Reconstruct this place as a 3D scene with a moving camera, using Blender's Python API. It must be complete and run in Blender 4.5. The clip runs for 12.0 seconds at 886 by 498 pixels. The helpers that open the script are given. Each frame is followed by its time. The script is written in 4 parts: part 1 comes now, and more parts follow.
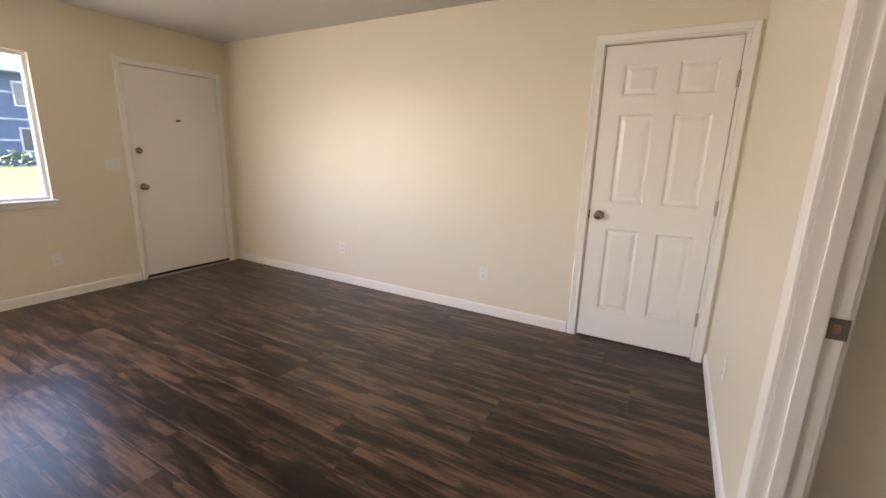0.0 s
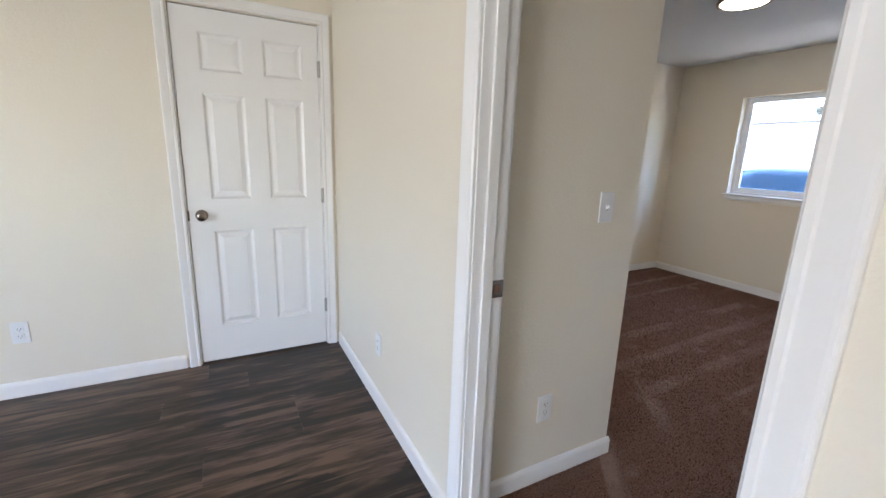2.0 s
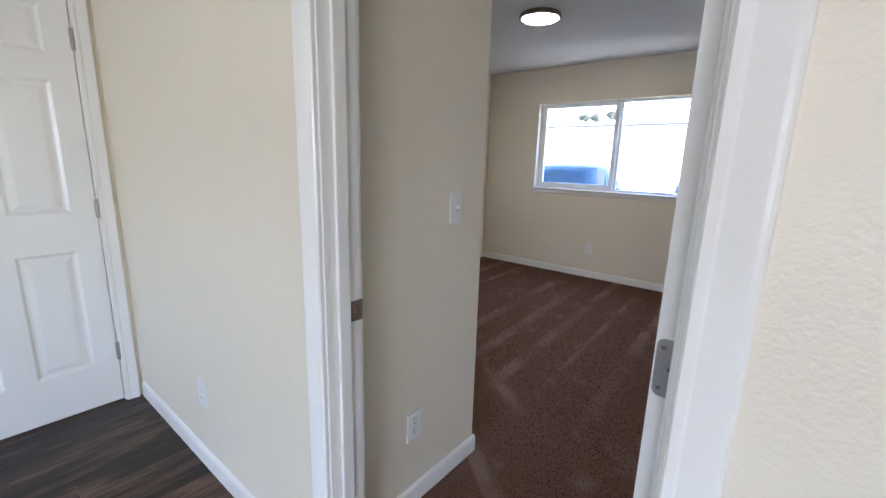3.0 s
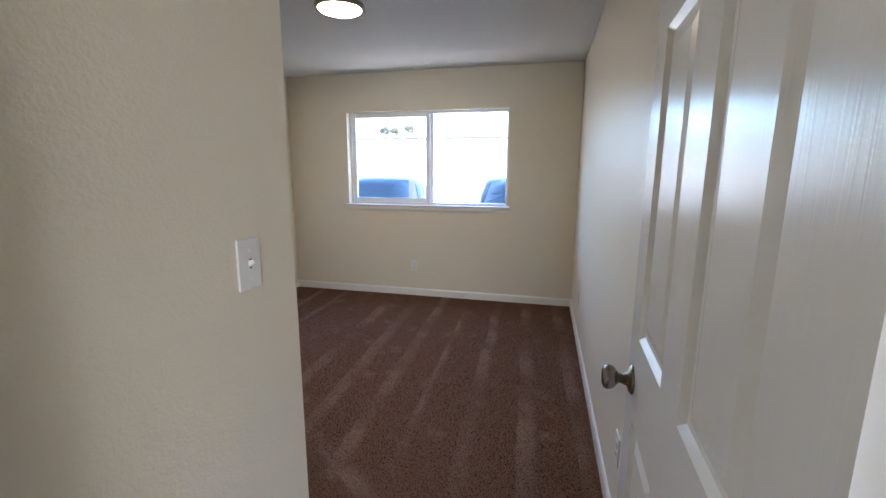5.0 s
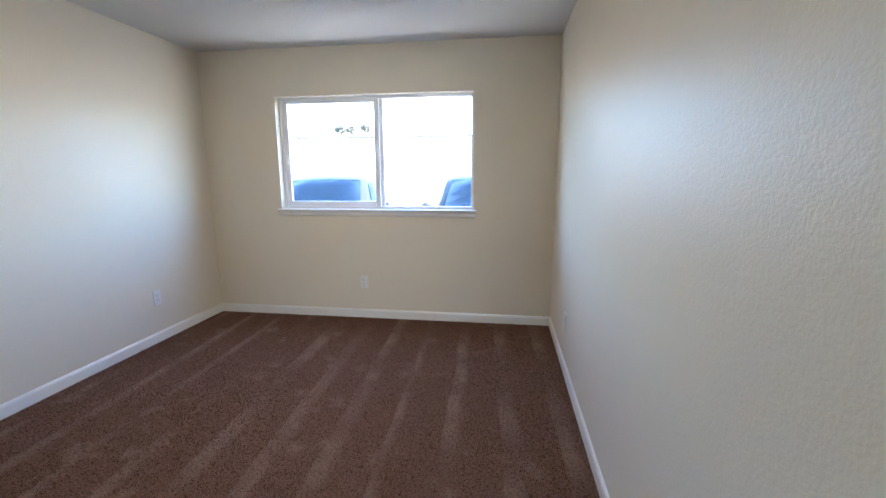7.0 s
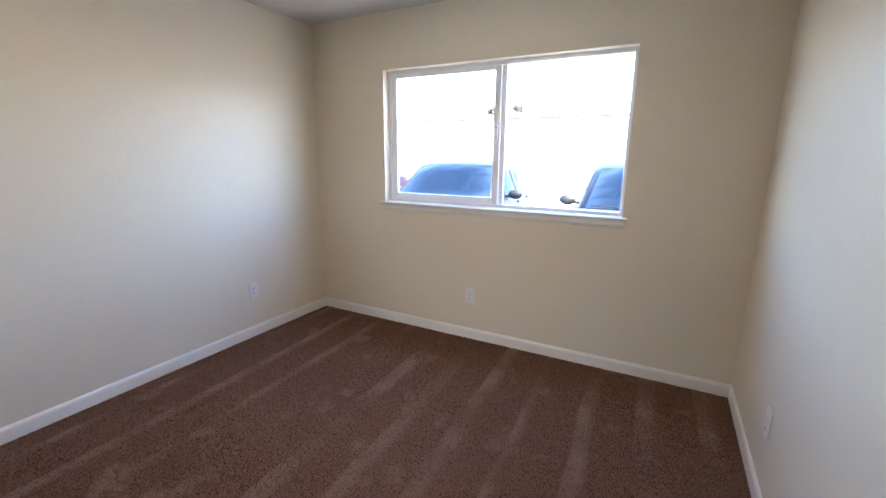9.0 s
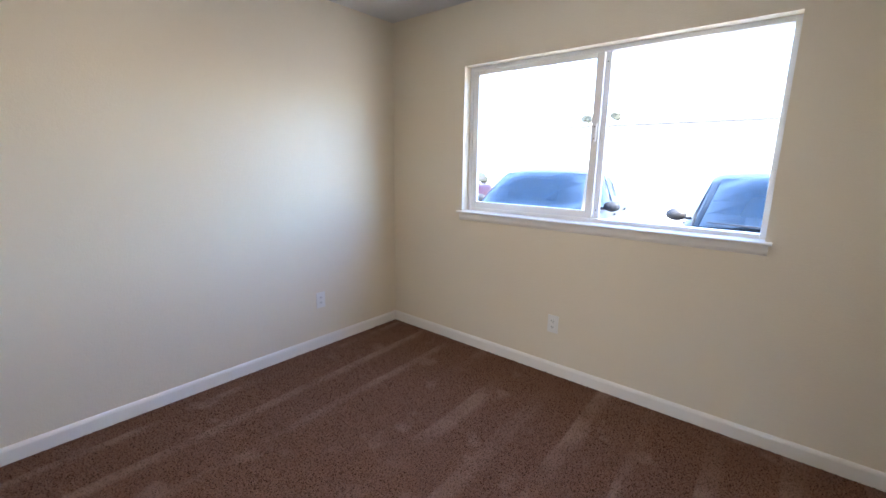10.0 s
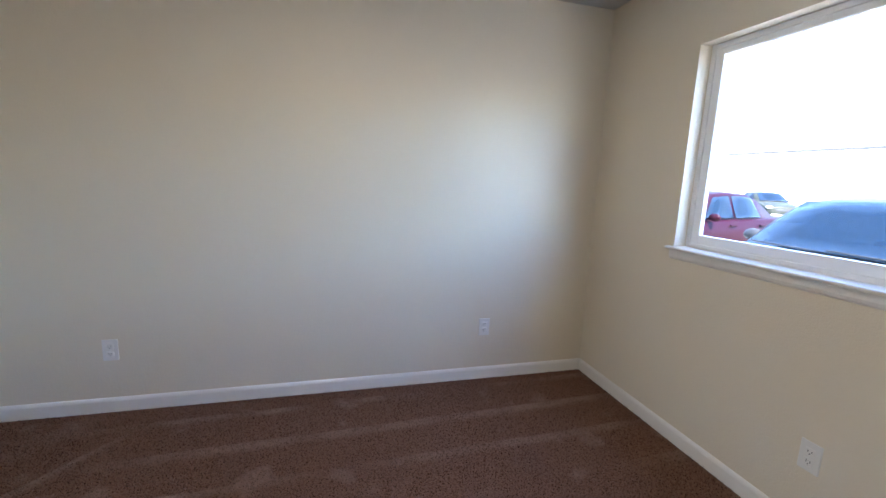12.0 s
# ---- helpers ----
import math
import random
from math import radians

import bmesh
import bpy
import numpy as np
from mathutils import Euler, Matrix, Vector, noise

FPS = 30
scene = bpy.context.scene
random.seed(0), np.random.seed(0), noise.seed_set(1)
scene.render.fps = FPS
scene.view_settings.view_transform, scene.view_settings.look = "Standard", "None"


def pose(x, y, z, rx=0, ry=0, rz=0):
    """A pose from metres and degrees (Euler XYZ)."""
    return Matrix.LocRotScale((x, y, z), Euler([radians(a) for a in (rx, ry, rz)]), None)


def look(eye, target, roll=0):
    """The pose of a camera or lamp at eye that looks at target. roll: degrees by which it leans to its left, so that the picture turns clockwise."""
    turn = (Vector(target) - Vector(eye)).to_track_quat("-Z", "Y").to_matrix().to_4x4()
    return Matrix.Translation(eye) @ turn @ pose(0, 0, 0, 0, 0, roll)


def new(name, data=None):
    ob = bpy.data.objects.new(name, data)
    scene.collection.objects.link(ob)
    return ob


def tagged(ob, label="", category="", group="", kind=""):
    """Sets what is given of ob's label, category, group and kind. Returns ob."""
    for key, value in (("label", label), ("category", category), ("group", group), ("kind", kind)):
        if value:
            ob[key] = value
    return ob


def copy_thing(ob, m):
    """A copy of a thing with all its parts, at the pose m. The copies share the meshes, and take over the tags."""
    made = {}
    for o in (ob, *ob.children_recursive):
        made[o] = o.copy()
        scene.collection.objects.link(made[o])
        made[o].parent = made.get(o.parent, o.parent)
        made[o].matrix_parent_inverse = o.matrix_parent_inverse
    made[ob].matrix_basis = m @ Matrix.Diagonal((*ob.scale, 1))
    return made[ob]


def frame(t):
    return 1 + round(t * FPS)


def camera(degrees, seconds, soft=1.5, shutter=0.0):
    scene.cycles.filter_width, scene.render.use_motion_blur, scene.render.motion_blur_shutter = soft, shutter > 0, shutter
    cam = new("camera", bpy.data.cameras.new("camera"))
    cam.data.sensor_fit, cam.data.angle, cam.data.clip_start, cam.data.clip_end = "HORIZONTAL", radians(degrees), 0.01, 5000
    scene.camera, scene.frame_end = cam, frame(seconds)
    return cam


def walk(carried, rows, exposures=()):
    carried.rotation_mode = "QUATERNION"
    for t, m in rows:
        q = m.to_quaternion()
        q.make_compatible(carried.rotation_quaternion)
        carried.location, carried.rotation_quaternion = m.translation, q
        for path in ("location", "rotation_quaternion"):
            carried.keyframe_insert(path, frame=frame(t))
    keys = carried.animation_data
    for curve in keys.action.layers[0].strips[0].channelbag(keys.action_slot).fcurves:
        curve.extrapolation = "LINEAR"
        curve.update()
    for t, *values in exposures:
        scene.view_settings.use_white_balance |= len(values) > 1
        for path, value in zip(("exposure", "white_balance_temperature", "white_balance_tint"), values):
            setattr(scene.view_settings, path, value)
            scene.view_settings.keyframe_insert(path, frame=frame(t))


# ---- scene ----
cam = camera(93.5, 12.0)
PATH = [
    (0, (0.329, 0.242, 1.326), (-0.615, 1.948, 0.879), 1.7),
    (0.5, (0.191, 0.292, 1.316), (-0.329, 2.175, 0.885), 1.6),
    (1, (0.114, 0.415, 1.315), (0.052, 2.37, 0.898), 2.0),
    (1.5, (0.076, 0.497, 1.312), (0.477, 2.406, 0.87), 2.9),
    (2, (-0.008, 0.587, 1.322), (0.901, 2.313, 0.881), 1.9),
    (2.5, (-0.037, 0.662, 1.321), (1.265, 2.118, 0.889), 1.3),
    (3, (0.049, 0.769, 1.322), (1.568, 1.999, 0.9), 1.6),
    (3.5, (0.16, 0.845, 1.33), (1.819, 1.873, 0.895), 1.9),
    (3.7, (0.2, 0.883, 1.322), (1.908, 1.828, 0.891), 1.5),
    (5.5, (0.657, 1.157, 1.36), (2.599, 1.492, 1.018), 0.3),
    (6, (0.844, 1.228, 1.369), (2.796, 1.483, 1.017), 0.3),
    (6.5, (1.036, 1.202, 1.326), (2.991, 1.43, 0.973), -0.1),
    (8.5, (1.871, 1.211, 1.337), (3.681, 1.958, 0.928), -0.2),
    (9, (2.094, 1.227, 1.377), (3.816, 2.143, 0.938), 0.5),
    (9.5, (2.294, 1.267, 1.349), (3.904, 2.372, 0.915), 0.9),
    (10, (2.429, 1.376, 1.349), (3.933, 2.631, 0.946), 0.8),
    (10.5, (2.667, 1.371, 1.362), (3.958, 2.846, 0.966), 1.8),
    (11, (2.816, 1.403, 1.347), (3.85, 3.063, 0.93), 2.8),
    (11.5, (2.984, 1.459, 1.31), (3.776, 3.255, 0.927), 2.5),
    (12, (3.113, 1.461, 1.312), (3.636, 3.363, 0.979), 2.3),
]
EXPOSURES = [(0, 4.2, 7500, 25), (0.5, 4.4, 6700, 22), (1.5, 4.5, 6000, 18), (3.5, 4.33, 5650, 17), (5.5, 4.6, 6000, 16), (6.5, 4.75, 5650, 14), (8.5, 4.65, 6100, 20), (10, 4.7, 6100, 19), (12, 4.5, 5850, 17)]
walk(cam, [(t, look(eye, target, roll)) for t, eye, target, roll in PATH], EXPOSURES)

# ---- world, sun and sky ----
SUN_EL, SUN_AZ = 52.0, 190.0          # degrees above the horizon, compass bearing with +y as north
world = bpy.data.worlds.new("world")
scene.world = world
world.use_nodes = True
wn = world.node_tree.nodes
sky = wn.new("ShaderNodeTexSky")
sky.sky_type = "NISHITA"
sky.sun_disc = False
sky.sun_elevation, sky.sun_rotation = radians(SUN_EL), radians(SUN_AZ)
sky.dust_density = 0.3
sky.ozone_density = 3.0
wn["Background"].inputs[1].default_value = 0.11
world.node_tree.links.new(sky.outputs[0], wn["Background"].inputs[0])

sun = new("sun", bpy.data.lights.new("sun", "SUN"))
sun.data.energy, sun.data.angle, sun.data.color = 3.2, radians(0.6), (1.0, 0.93, 0.82)
sx, sy = math.sin(radians(SUN_AZ)), math.cos(radians(SUN_AZ))
sun.matrix_world = look((0, 0, 30), (-sx * 30, -sy * 30, 30 - 30 * math.tan(radians(SUN_EL))))

# added area lamp in the living room window's opening, boosting the sky's own light
fill_lamp = new("window_fill_lamp", bpy.data.lights.new("window_fill_lamp", "AREA"))
fill_lamp.data.shape, fill_lamp.data.size, fill_lamp.data.size_y = "RECTANGLE", 2.6, 1.05
fill_lamp.data.energy, fill_lamp.data.color = 6.5, (1.0, 0.98, 0.95)
fill_lamp.matrix_world = look((-4.36, -0.65, 1.43), (0, -0.65, 1.43))

# ---- plan ----
H, HB, HL = 2.46, 2.395, 2.43          # wall tops, bedroom and living room ceilings
LW, LN, LE, LS = -4.235, 3.36, 0.642, -2.3     # living room faces
PT = 0.115                             # partition thickness
BW, BN, BE, BS = 1.47, 3.92, 4.84, 0.764       # bedroom faces
HN = 1.718                             # entry recess, north face
JS, JN, DH = 0.847, 1.628, 2.05        # bedroom doorway: jambs and head
WY0, WY1, WZ0, WZ1 = 1.45, 3.215, 1.01, 1.998   # bedroom window
VY0, VY1, VZ0, VZ1 = -1.95, 1.70, 0.85, 2.005  # living room window
FD0, FD1 = 2.335, 3.225                # front door slab
CD0, CD1 = -0.203, 0.552               # closet door slab
GROUND = -0.15


# ---- materials ----
def material(name, base, rough=0.5, metal=0.0, spot=None, amount=0.0, scale=3.0, bumps=(), coat=0.0):
    """Principled surface; spot mixes in over cloudy noise, bumps are (scale, metres) of noise relief."""
    m = bpy.data.materials.new(name)
    m.use_nodes = True
    nt = m.node_tree
    p = nt.nodes["Principled BSDF"]
    p.inputs["Base Color"].default_value = (*base, 1)
    p.inputs["Roughness"].default_value = rough
    p.inputs["Metallic"].default_value = metal
    p.inputs["Coat Weight"].default_value = coat
    co = nt.nodes.new("ShaderNodeTexCoord")
    if spot:
        n = nt.nodes.new("ShaderNodeTexNoise")
        n.inputs["Scale"].default_value, n.inputs["Detail"].default_value = scale, 6
        nt.links.new(co.outputs["Object"], n.inputs["Vector"])
        r = nt.nodes.new("ShaderNodeMapRange")
        r.inputs[1].default_value, r.inputs[2].default_value = 0.35, 0.7
        r.inputs[4].default_value = amount
        nt.links.new(n.outputs["Fac"], r.inputs[0])
        mix = nt.nodes.new("ShaderNodeMix")
        mix.data_type = "RGBA"
        mix.inputs[6].default_value, mix.inputs[7].default_value = (*base, 1), (*spot, 1)
        nt.links.new(r.outputs[0], mix.inputs[0])
        nt.links.new(mix.outputs[2], p.inputs["Base Color"])
    last = None
    for s, d in bumps:
        n = nt.nodes.new("ShaderNodeTexNoise")
        n.inputs["Scale"].default_value, n.inputs["Detail"].default_value = s, 3
        nt.links.new(co.outputs["Object"], n.inputs["Vector"])
        b = nt.nodes.new("ShaderNodeBump")
        b.inputs["Distance"].default_value = d
        b.inputs["Strength"].default_value = 1.0
        nt.links.new(n.outputs["Fac"], b.inputs["Height"])
        if last:
            nt.links.new(last.outputs[0], b.inputs["Normal"])
        last = b
    if last:
        nt.links.new(last.outputs[0], p.inputs["Normal"])
    return m


def tree_of(m):
    return m.node_tree, m.node_tree.nodes, m.node_tree.links, m.node_tree.nodes["Principled BSDF"]


WALL = material("wall_paint", (0.79, 0.72, 0.58), 0.42, spot=(0.75, 0.68, 0.54), amount=0.35, scale=1.3,
                bumps=((60, 0.0009), (150, 0.0011)))
CEIL = material("ceiling_paint", (0.64, 0.63, 0.60), 0.6, spot=(0.60, 0.59, 0.56), amount=0.4, scale=1.5,
                bumps=((40, 0.003), (110, 0.002)))
TRIM = material("trim_paint", (0.86, 0.84, 0.79), 0.3, spot=(0.80, 0.77, 0.70), amount=0.3, scale=4, bumps=((60, 0.0006),))
VINYL = material("white_vinyl", (0.86, 0.87, 0.87), 0.28, spot=(0.78, 0.79, 0.79), amount=0.25, scale=6, bumps=((90, 0.0003),))
PLASTIC = material("white_plastic", (0.81, 0.80, 0.76), 0.3, spot=(0.8, 0.8, 0.78), amount=0.2, scale=20)
SLOT = material("dark_slot", (0.03, 0.03, 0.03), 0.6)
NICKEL = material("satin_nickel", (0.30, 0.265, 0.225), 0.26, 1.0, spot=(0.22, 0.19, 0.16), amount=0.5, scale=30, bumps=((200, 0.0002),))
STEEL = material("hinge_steel", (0.5, 0.48, 0.45), 0.38, 1.0, spot=(0.4, 0.38, 0.36), amount=0.5, scale=40)
SCREW = material("screw_steel", (0.25, 0.24, 0.22), 0.4, 1.0)
GAP_SHADE = material("gap_shade_black", (0.02, 0.018, 0.016), 0.8)
WOODIN = material("raw_wood", (0.32, 0.17, 0.1), 0.7, spot=(0.2, 0.1, 0.06), amount=0.7, scale=20)
PLY = material("subfloor", (0.1, 0.07, 0.05), 0.8, spot=(0.06, 0.04, 0.03), amount=0.6, scale=8)
ALU = material("aluminium", (0.55, 0.54, 0.52), 0.4, 1.0, spot=(0.4, 0.39, 0.37), amount=0.5, scale=15)


def door_paint():
    """White gloss paint over moulded wood grain that runs upright."""
    m = material("door_paint", (0.86, 0.845, 0.80), 0.24, spot=(0.81, 0.79, 0.73), amount=0.3, scale=3)
    nt, nodes, links, p = tree_of(m)
    co = nodes.new("ShaderNodeTexCoord")
    mp = nodes.new("ShaderNodeMapping")
    mp.inputs["Scale"].default_value = (55, 55, 2.2)
    n = nodes.new("ShaderNodeTexNoise")
    n.inputs["Scale"].default_value, n.inputs["Detail"].default_value, n.inputs["Distortion"].default_value = 1.6, 4, 1.2
    b = nodes.new("ShaderNodeBump")
    b.inputs["Distance"].default_value, b.inputs["Strength"].default_value = 0.0006, 0.7
    links.new(co.outputs["Object"], mp.inputs[0])
    links.new(mp.outputs[0], n.inputs["Vector"])
    links.new(n.outputs["Fac"], b.inputs["Height"])
    links.new(b.outputs[0], p.inputs["Normal"])
    return m


def plank_vinyl():
    """Dark weathered wood print, offset from plank to plank, with a satin wear layer."""
    m = material("plank_vinyl", (0.08, 0.05, 0.035), 0.34)
    nt, nodes, links, p = tree_of(m)
    p.inputs["Specular IOR Level"].default_value = 0.4
    co = nodes.new("ShaderNodeTexCoord")
    oi = nodes.new("ShaderNodeObjectInfo")
    off = nodes.new("ShaderNodeVectorMath")
    off.operation = "MULTIPLY_ADD"
    cmb = nodes.new("ShaderNodeCombineXYZ")
    for k in (0, 1, 2):
        links.new(oi.outputs["Random"], cmb.inputs[k])
    off.inputs[1].default_value = (37.0, 53.0, 11.0)
    links.new(cmb.outputs[0], off.inputs[0])
    links.new(co.outputs["Object"], off.inputs[2])

    def grain(sx_, sy_, detail, dist):
        mp = nodes.new("ShaderNodeMapping")
        mp.inputs["Scale"].default_value = (sx_, sy_, 1)
        n = nodes.new("ShaderNodeTexNoise")
        n.inputs["Scale"].default_value, n.inputs["Detail"].default_value, n.inputs["Distortion"].default_value = 1, detail, dist
        links.new(off.outputs[0], mp.inputs[0])
        links.new(mp.outputs[0], n.inputs["Vector"])
        return n

    broad, fine, streak = grain(2.6, 17, 4, 0.5), grain(8, 140, 5, 0.3), grain(4.2, 34, 5, 0.9)
    add = nodes.new("ShaderNodeMath")
    add.operation = "MULTIPLY_ADD"
    links.new(streak.outputs["Fac"], add.inputs[0])
    add.inputs[1].default_value = 0.75
    links.new(broad.outputs["Fac"], add.inputs[2])
    add2 = nodes.new("ShaderNodeMath")
    add2.operation = "MULTIPLY_ADD"
    links.new(fine.outputs["Fac"], add2.inputs[0])
    add2.inputs[1].default_value = 0.18
    links.new(add.outputs[0], add2.inputs[2])
    # strips of the print, each with its own tone and a ragged end
    jig = nodes.new("ShaderNodeVectorMath")
    jig.operation = "MULTIPLY_ADD"
    jig.inputs[1].default_value = (0.3, 0.02, 0)
    links.new(streak.outputs["Color"], jig.inputs[0])
    links.new(off.outputs[0], jig.inputs[2])
    cell = nodes.new("ShaderNodeMapping")
    cell.inputs["Scale"].default_value = (2.6, 21, 0)
    links.new(jig.outputs[0], cell.inputs[0])
    row = nodes.new("ShaderNodeSeparateXYZ")
    links.new(cell.outputs[0], row.inputs[0])
    fy = nodes.new("ShaderNodeMath")
    fy.operation = "FLOOR"
    links.new(row.outputs["Y"], fy.inputs[0])
    sx2 = nodes.new("ShaderNodeMath")
    sx2.operation = "MULTIPLY_ADD"
    links.new(fy.outputs[0], sx2.inputs[0])
    sx2.inputs[1].default_value = 0.377
    links.new(row.outputs["X"], sx2.inputs[2])
    fx = nodes.new("ShaderNodeMath")
    fx.operation = "FLOOR"
    links.new(sx2.outputs[0], fx.inputs[0])
    ids = nodes.new("ShaderNodeCombineXYZ")
    links.new(fx.outputs[0], ids.inputs[0])
    links.new(fy.outputs[0], ids.inputs[1])
    wn2 = nodes.new("ShaderNodeTexWhiteNoise")
    wn2.noise_dimensions = "2D"
    links.new(ids.outputs[0], wn2.inputs["Vector"])
    add3 = nodes.new("ShaderNodeMath")
    add3.operation = "MULTIPLY_ADD"
    links.new(wn2.outputs["Value"], add3.inputs[0])
    add3.inputs[1].default_value = 0.26
    links.new(add2.outputs[0], add3.inputs[2])
    tone = nodes.new("ShaderNodeMath")
    tone.operation = "MULTIPLY_ADD"
    links.new(oi.outputs["Random"], tone.inputs[0])
    tone.inputs[1].default_value = 0.16
    links.new(add3.outputs[0], tone.inputs[2])
    ramp = nodes.new("ShaderNodeValToRGB")
    el = ramp.color_ramp.elements
    el[0].position, el[0].color = 0.0, (0.008, 0.0042, 0.0028, 1)
    el[1].position, el[1].color = 1.0, (0.15, 0.088, 0.058, 1)
    for pos, c in ((0.34, (0.021, 0.0115, 0.0075)), (0.55, (0.05, 0.0285, 0.0185)), (0.74, (0.084, 0.049, 0.0325))):
        e = el.new(pos)
        e.color = (*c, 1)
    rng = nodes.new("ShaderNodeMapRange")
    rng.inputs[1].default_value, rng.inputs[2].default_value = 0.90, 1.42
    links.new(tone.outputs[0], rng.inputs[0])
    links.new(rng.outputs[0], ramp.inputs[0])
    links.new(ramp.outputs[0], p.inputs["Base Color"])
    rr = nodes.new("ShaderNodeMapRange")
    rr.inputs[3].default_value, rr.inputs[4].default_value = 0.26, 0.38
    links.new(streak.outputs["Fac"], rr.inputs[0])
    links.new(rr.outputs[0], p.inputs["Roughness"])
    b = nodes.new("ShaderNodeBump")
    b.inputs["Distance"].default_value, b.inputs["Strength"].default_value = 0.0012, 0.7
    links.new(add2.outputs[0], b.inputs["Height"])
    links.new(b.outputs[0], p.inputs["Normal"])
    return m


def carpet_pile():
    """Brown cut pile: flecked tufts, and lighter bands where the nap was brushed by the vacuum."""
    m = material("carpet_pile", (0.11, 0.062, 0.047), 0.95)
    nt, nodes, links, p = tree_of(m)
    p.inputs["Specular IOR Level"].default_value = 0.1
    p.inputs["Sheen Weight"].default_value = 0.05
    p.inputs["Sheen Roughness"].default_value = 0.5
    co = nodes.new("ShaderNodeTexCoord")
    warp = nodes.new("ShaderNodeTexNoise")
    warp.inputs["Scale"].default_value, warp.inputs["Detail"].default_value = 2.2, 4
    links.new(co.outputs["Object"], warp.inputs["Vector"])
    sep = nodes.new("ShaderNodeSeparateXYZ")
    links.new(co.outputs["Object"], sep.inputs[0])
    lane = nodes.new("ShaderNodeMath")
    lane.operation = "MULTIPLY_ADD"
    links.new(warp.outputs["Fac"], lane.inputs[0])
    lane.inputs[1].default_value = 0.045
    links.new(sep.outputs["Y"], lane.inputs[2])
    slant = nodes.new("ShaderNodeMath")
    slant.operation = "MULTIPLY_ADD"
    links.new(sep.outputs["X"], slant.inputs[0])
    slant.inputs[1].default_value = -0.04
    links.new(lane.outputs[0], slant.inputs[2])
    def op(kind, x, y=None, z=None):
        n = nodes.new("ShaderNodeMath")
        n.operation = kind
        for i, v in enumerate((x, y, z)):
            if v is None:
                continue
            if isinstance(v, (int, float)):
                n.inputs[i].default_value = v
            else:
                links.new(v, n.inputs[i])
        return n.outputs[0]

    def ramped(x, lo, hi, a=0.0, b=1.0):
        n = nodes.new("ShaderNodeMapRange")
        n.interpolation_type = "SMOOTHSTEP"
        n.inputs[1].default_value, n.inputs[2].default_value, n.inputs[3].default_value, n.inputs[4].default_value = lo, hi, a, b
        links.new(x, n.inputs[0])
        return n.outputs[0]

    def strokes(across, along, pitch, seed):
        """Vacuum strokes: each lane has its own width, strength and breaks along its length."""
        u = op("DIVIDE", op("ADD", across, 5.0), pitch)
        lane_id = op("FLOOR", u)
        phase = op("FRACT", u)
        w = nodes.new("ShaderNodeTexWhiteNoise")
        w.noise_dimensions = "1D"
        links.new(op("ADD", lane_id, seed), w.inputs["W"])
        start = op("MULTIPLY_ADD", w.outputs["Value"], 0.3, 0.52)
        edge = op("MULTIPLY", op("SUBTRACT", phase, start), 7.0)
        rise = nodes.new("ShaderNodeClamp")
        links.new(edge, rise.inputs[0])
        fall = ramped(phase, 0.95, 1.0, 1.0, 0.0)
        at = nodes.new("ShaderNodeCombineXYZ")
        links.new(op("MULTIPLY", along, 1.1), at.inputs[0])
        links.new(op("MULTIPLY", lane_id, 7.37), at.inputs[1])
        n = nodes.new("ShaderNodeTexNoise")
        n.inputs["Scale"].default_value, n.inputs["Detail"].default_value = 1.0, 3
        links.new(at.outputs[0], n.inputs["Vector"])
        return op("MULTIPLY", op("MULTIPLY", rise.outputs[0], fall), ramped(n.outputs["Fac"], 0.36, 0.62))

    main = strokes(slant.outputs[0], sep.outputs["X"], 0.29, 3.0)
    ax, ay = math.cos(radians(52)), math.sin(radians(52))
    over = op("ADD", op("MULTIPLY", sep.outputs["X"], -ay), op("MULTIPLY", lane.outputs[0], ax))
    down = op("ADD", op("MULTIPLY", sep.outputs["X"], ax), op("MULTIPLY", lane.outputs[0], ay))
    entry = op("MULTIPLY", strokes(over, down, 0.33, 21.0), ramped(op("MULTIPLY_ADD", warp.outputs["Fac"], 0.5, sep.outputs["X"]), 2.2, 2.5, 1.0, 0.0))
    band = op("MAXIMUM", op("MULTIPLY", main, ramped(sep.outputs["X"], 1.9, 2.4, 0.25, 1.0)), entry)
    patch = nodes.new("ShaderNodeTexNoise")
    patch.inputs["Scale"].default_value, patch.inputs["Detail"].default_value = 3.4, 5
    links.new(co.outputs["Object"], patch.inputs["Vector"])
    pr = nodes.new("ShaderNodeMapRange")
    pr.inputs[1].default_value, pr.inputs[2].default_value, pr.inputs[3].default_value = 0.34, 0.6, 0.3
    links.new(patch.outputs["Fac"], pr.inputs[0])
    both = nodes.new("ShaderNodeMath")
    both.operation = "MULTIPLY"
    links.new(band, both.inputs[0])
    links.new(pr.outputs[0], both.inputs[1])
    fleck = nodes.new("ShaderNodeTexNoise")
    fleck.inputs["Scale"].default_value, fleck.inputs["Detail"].default_value = 135, 4
    links.new(co.outputs["Object"], fleck.inputs["Vector"])
    isl = nodes.new("ShaderNodeNewGeometry")
    fs = nodes.new("ShaderNodeMath")
    fs.operation = "MULTIPLY_ADD"
    links.new(isl.outputs["Random Per Island"], fs.inputs[0])
    fs.inputs[1].default_value = 0.34
    links.new(fleck.outputs["Fac"], fs.inputs[2])
    ramp = nodes.new("ShaderNodeValToRGB")
    el = ramp.color_ramp.elements
    el[0].position, el[0].color = 0.46, (0.03, 0.0145, 0.0092, 1)
    el[1].position, el[1].color = 0.86, (0.215, 0.112, 0.073, 1)
    links.new(fs.outputs[0], ramp.inputs[0])
    mix = nodes.new("ShaderNodeMix")
    mix.data_type = "RGBA"
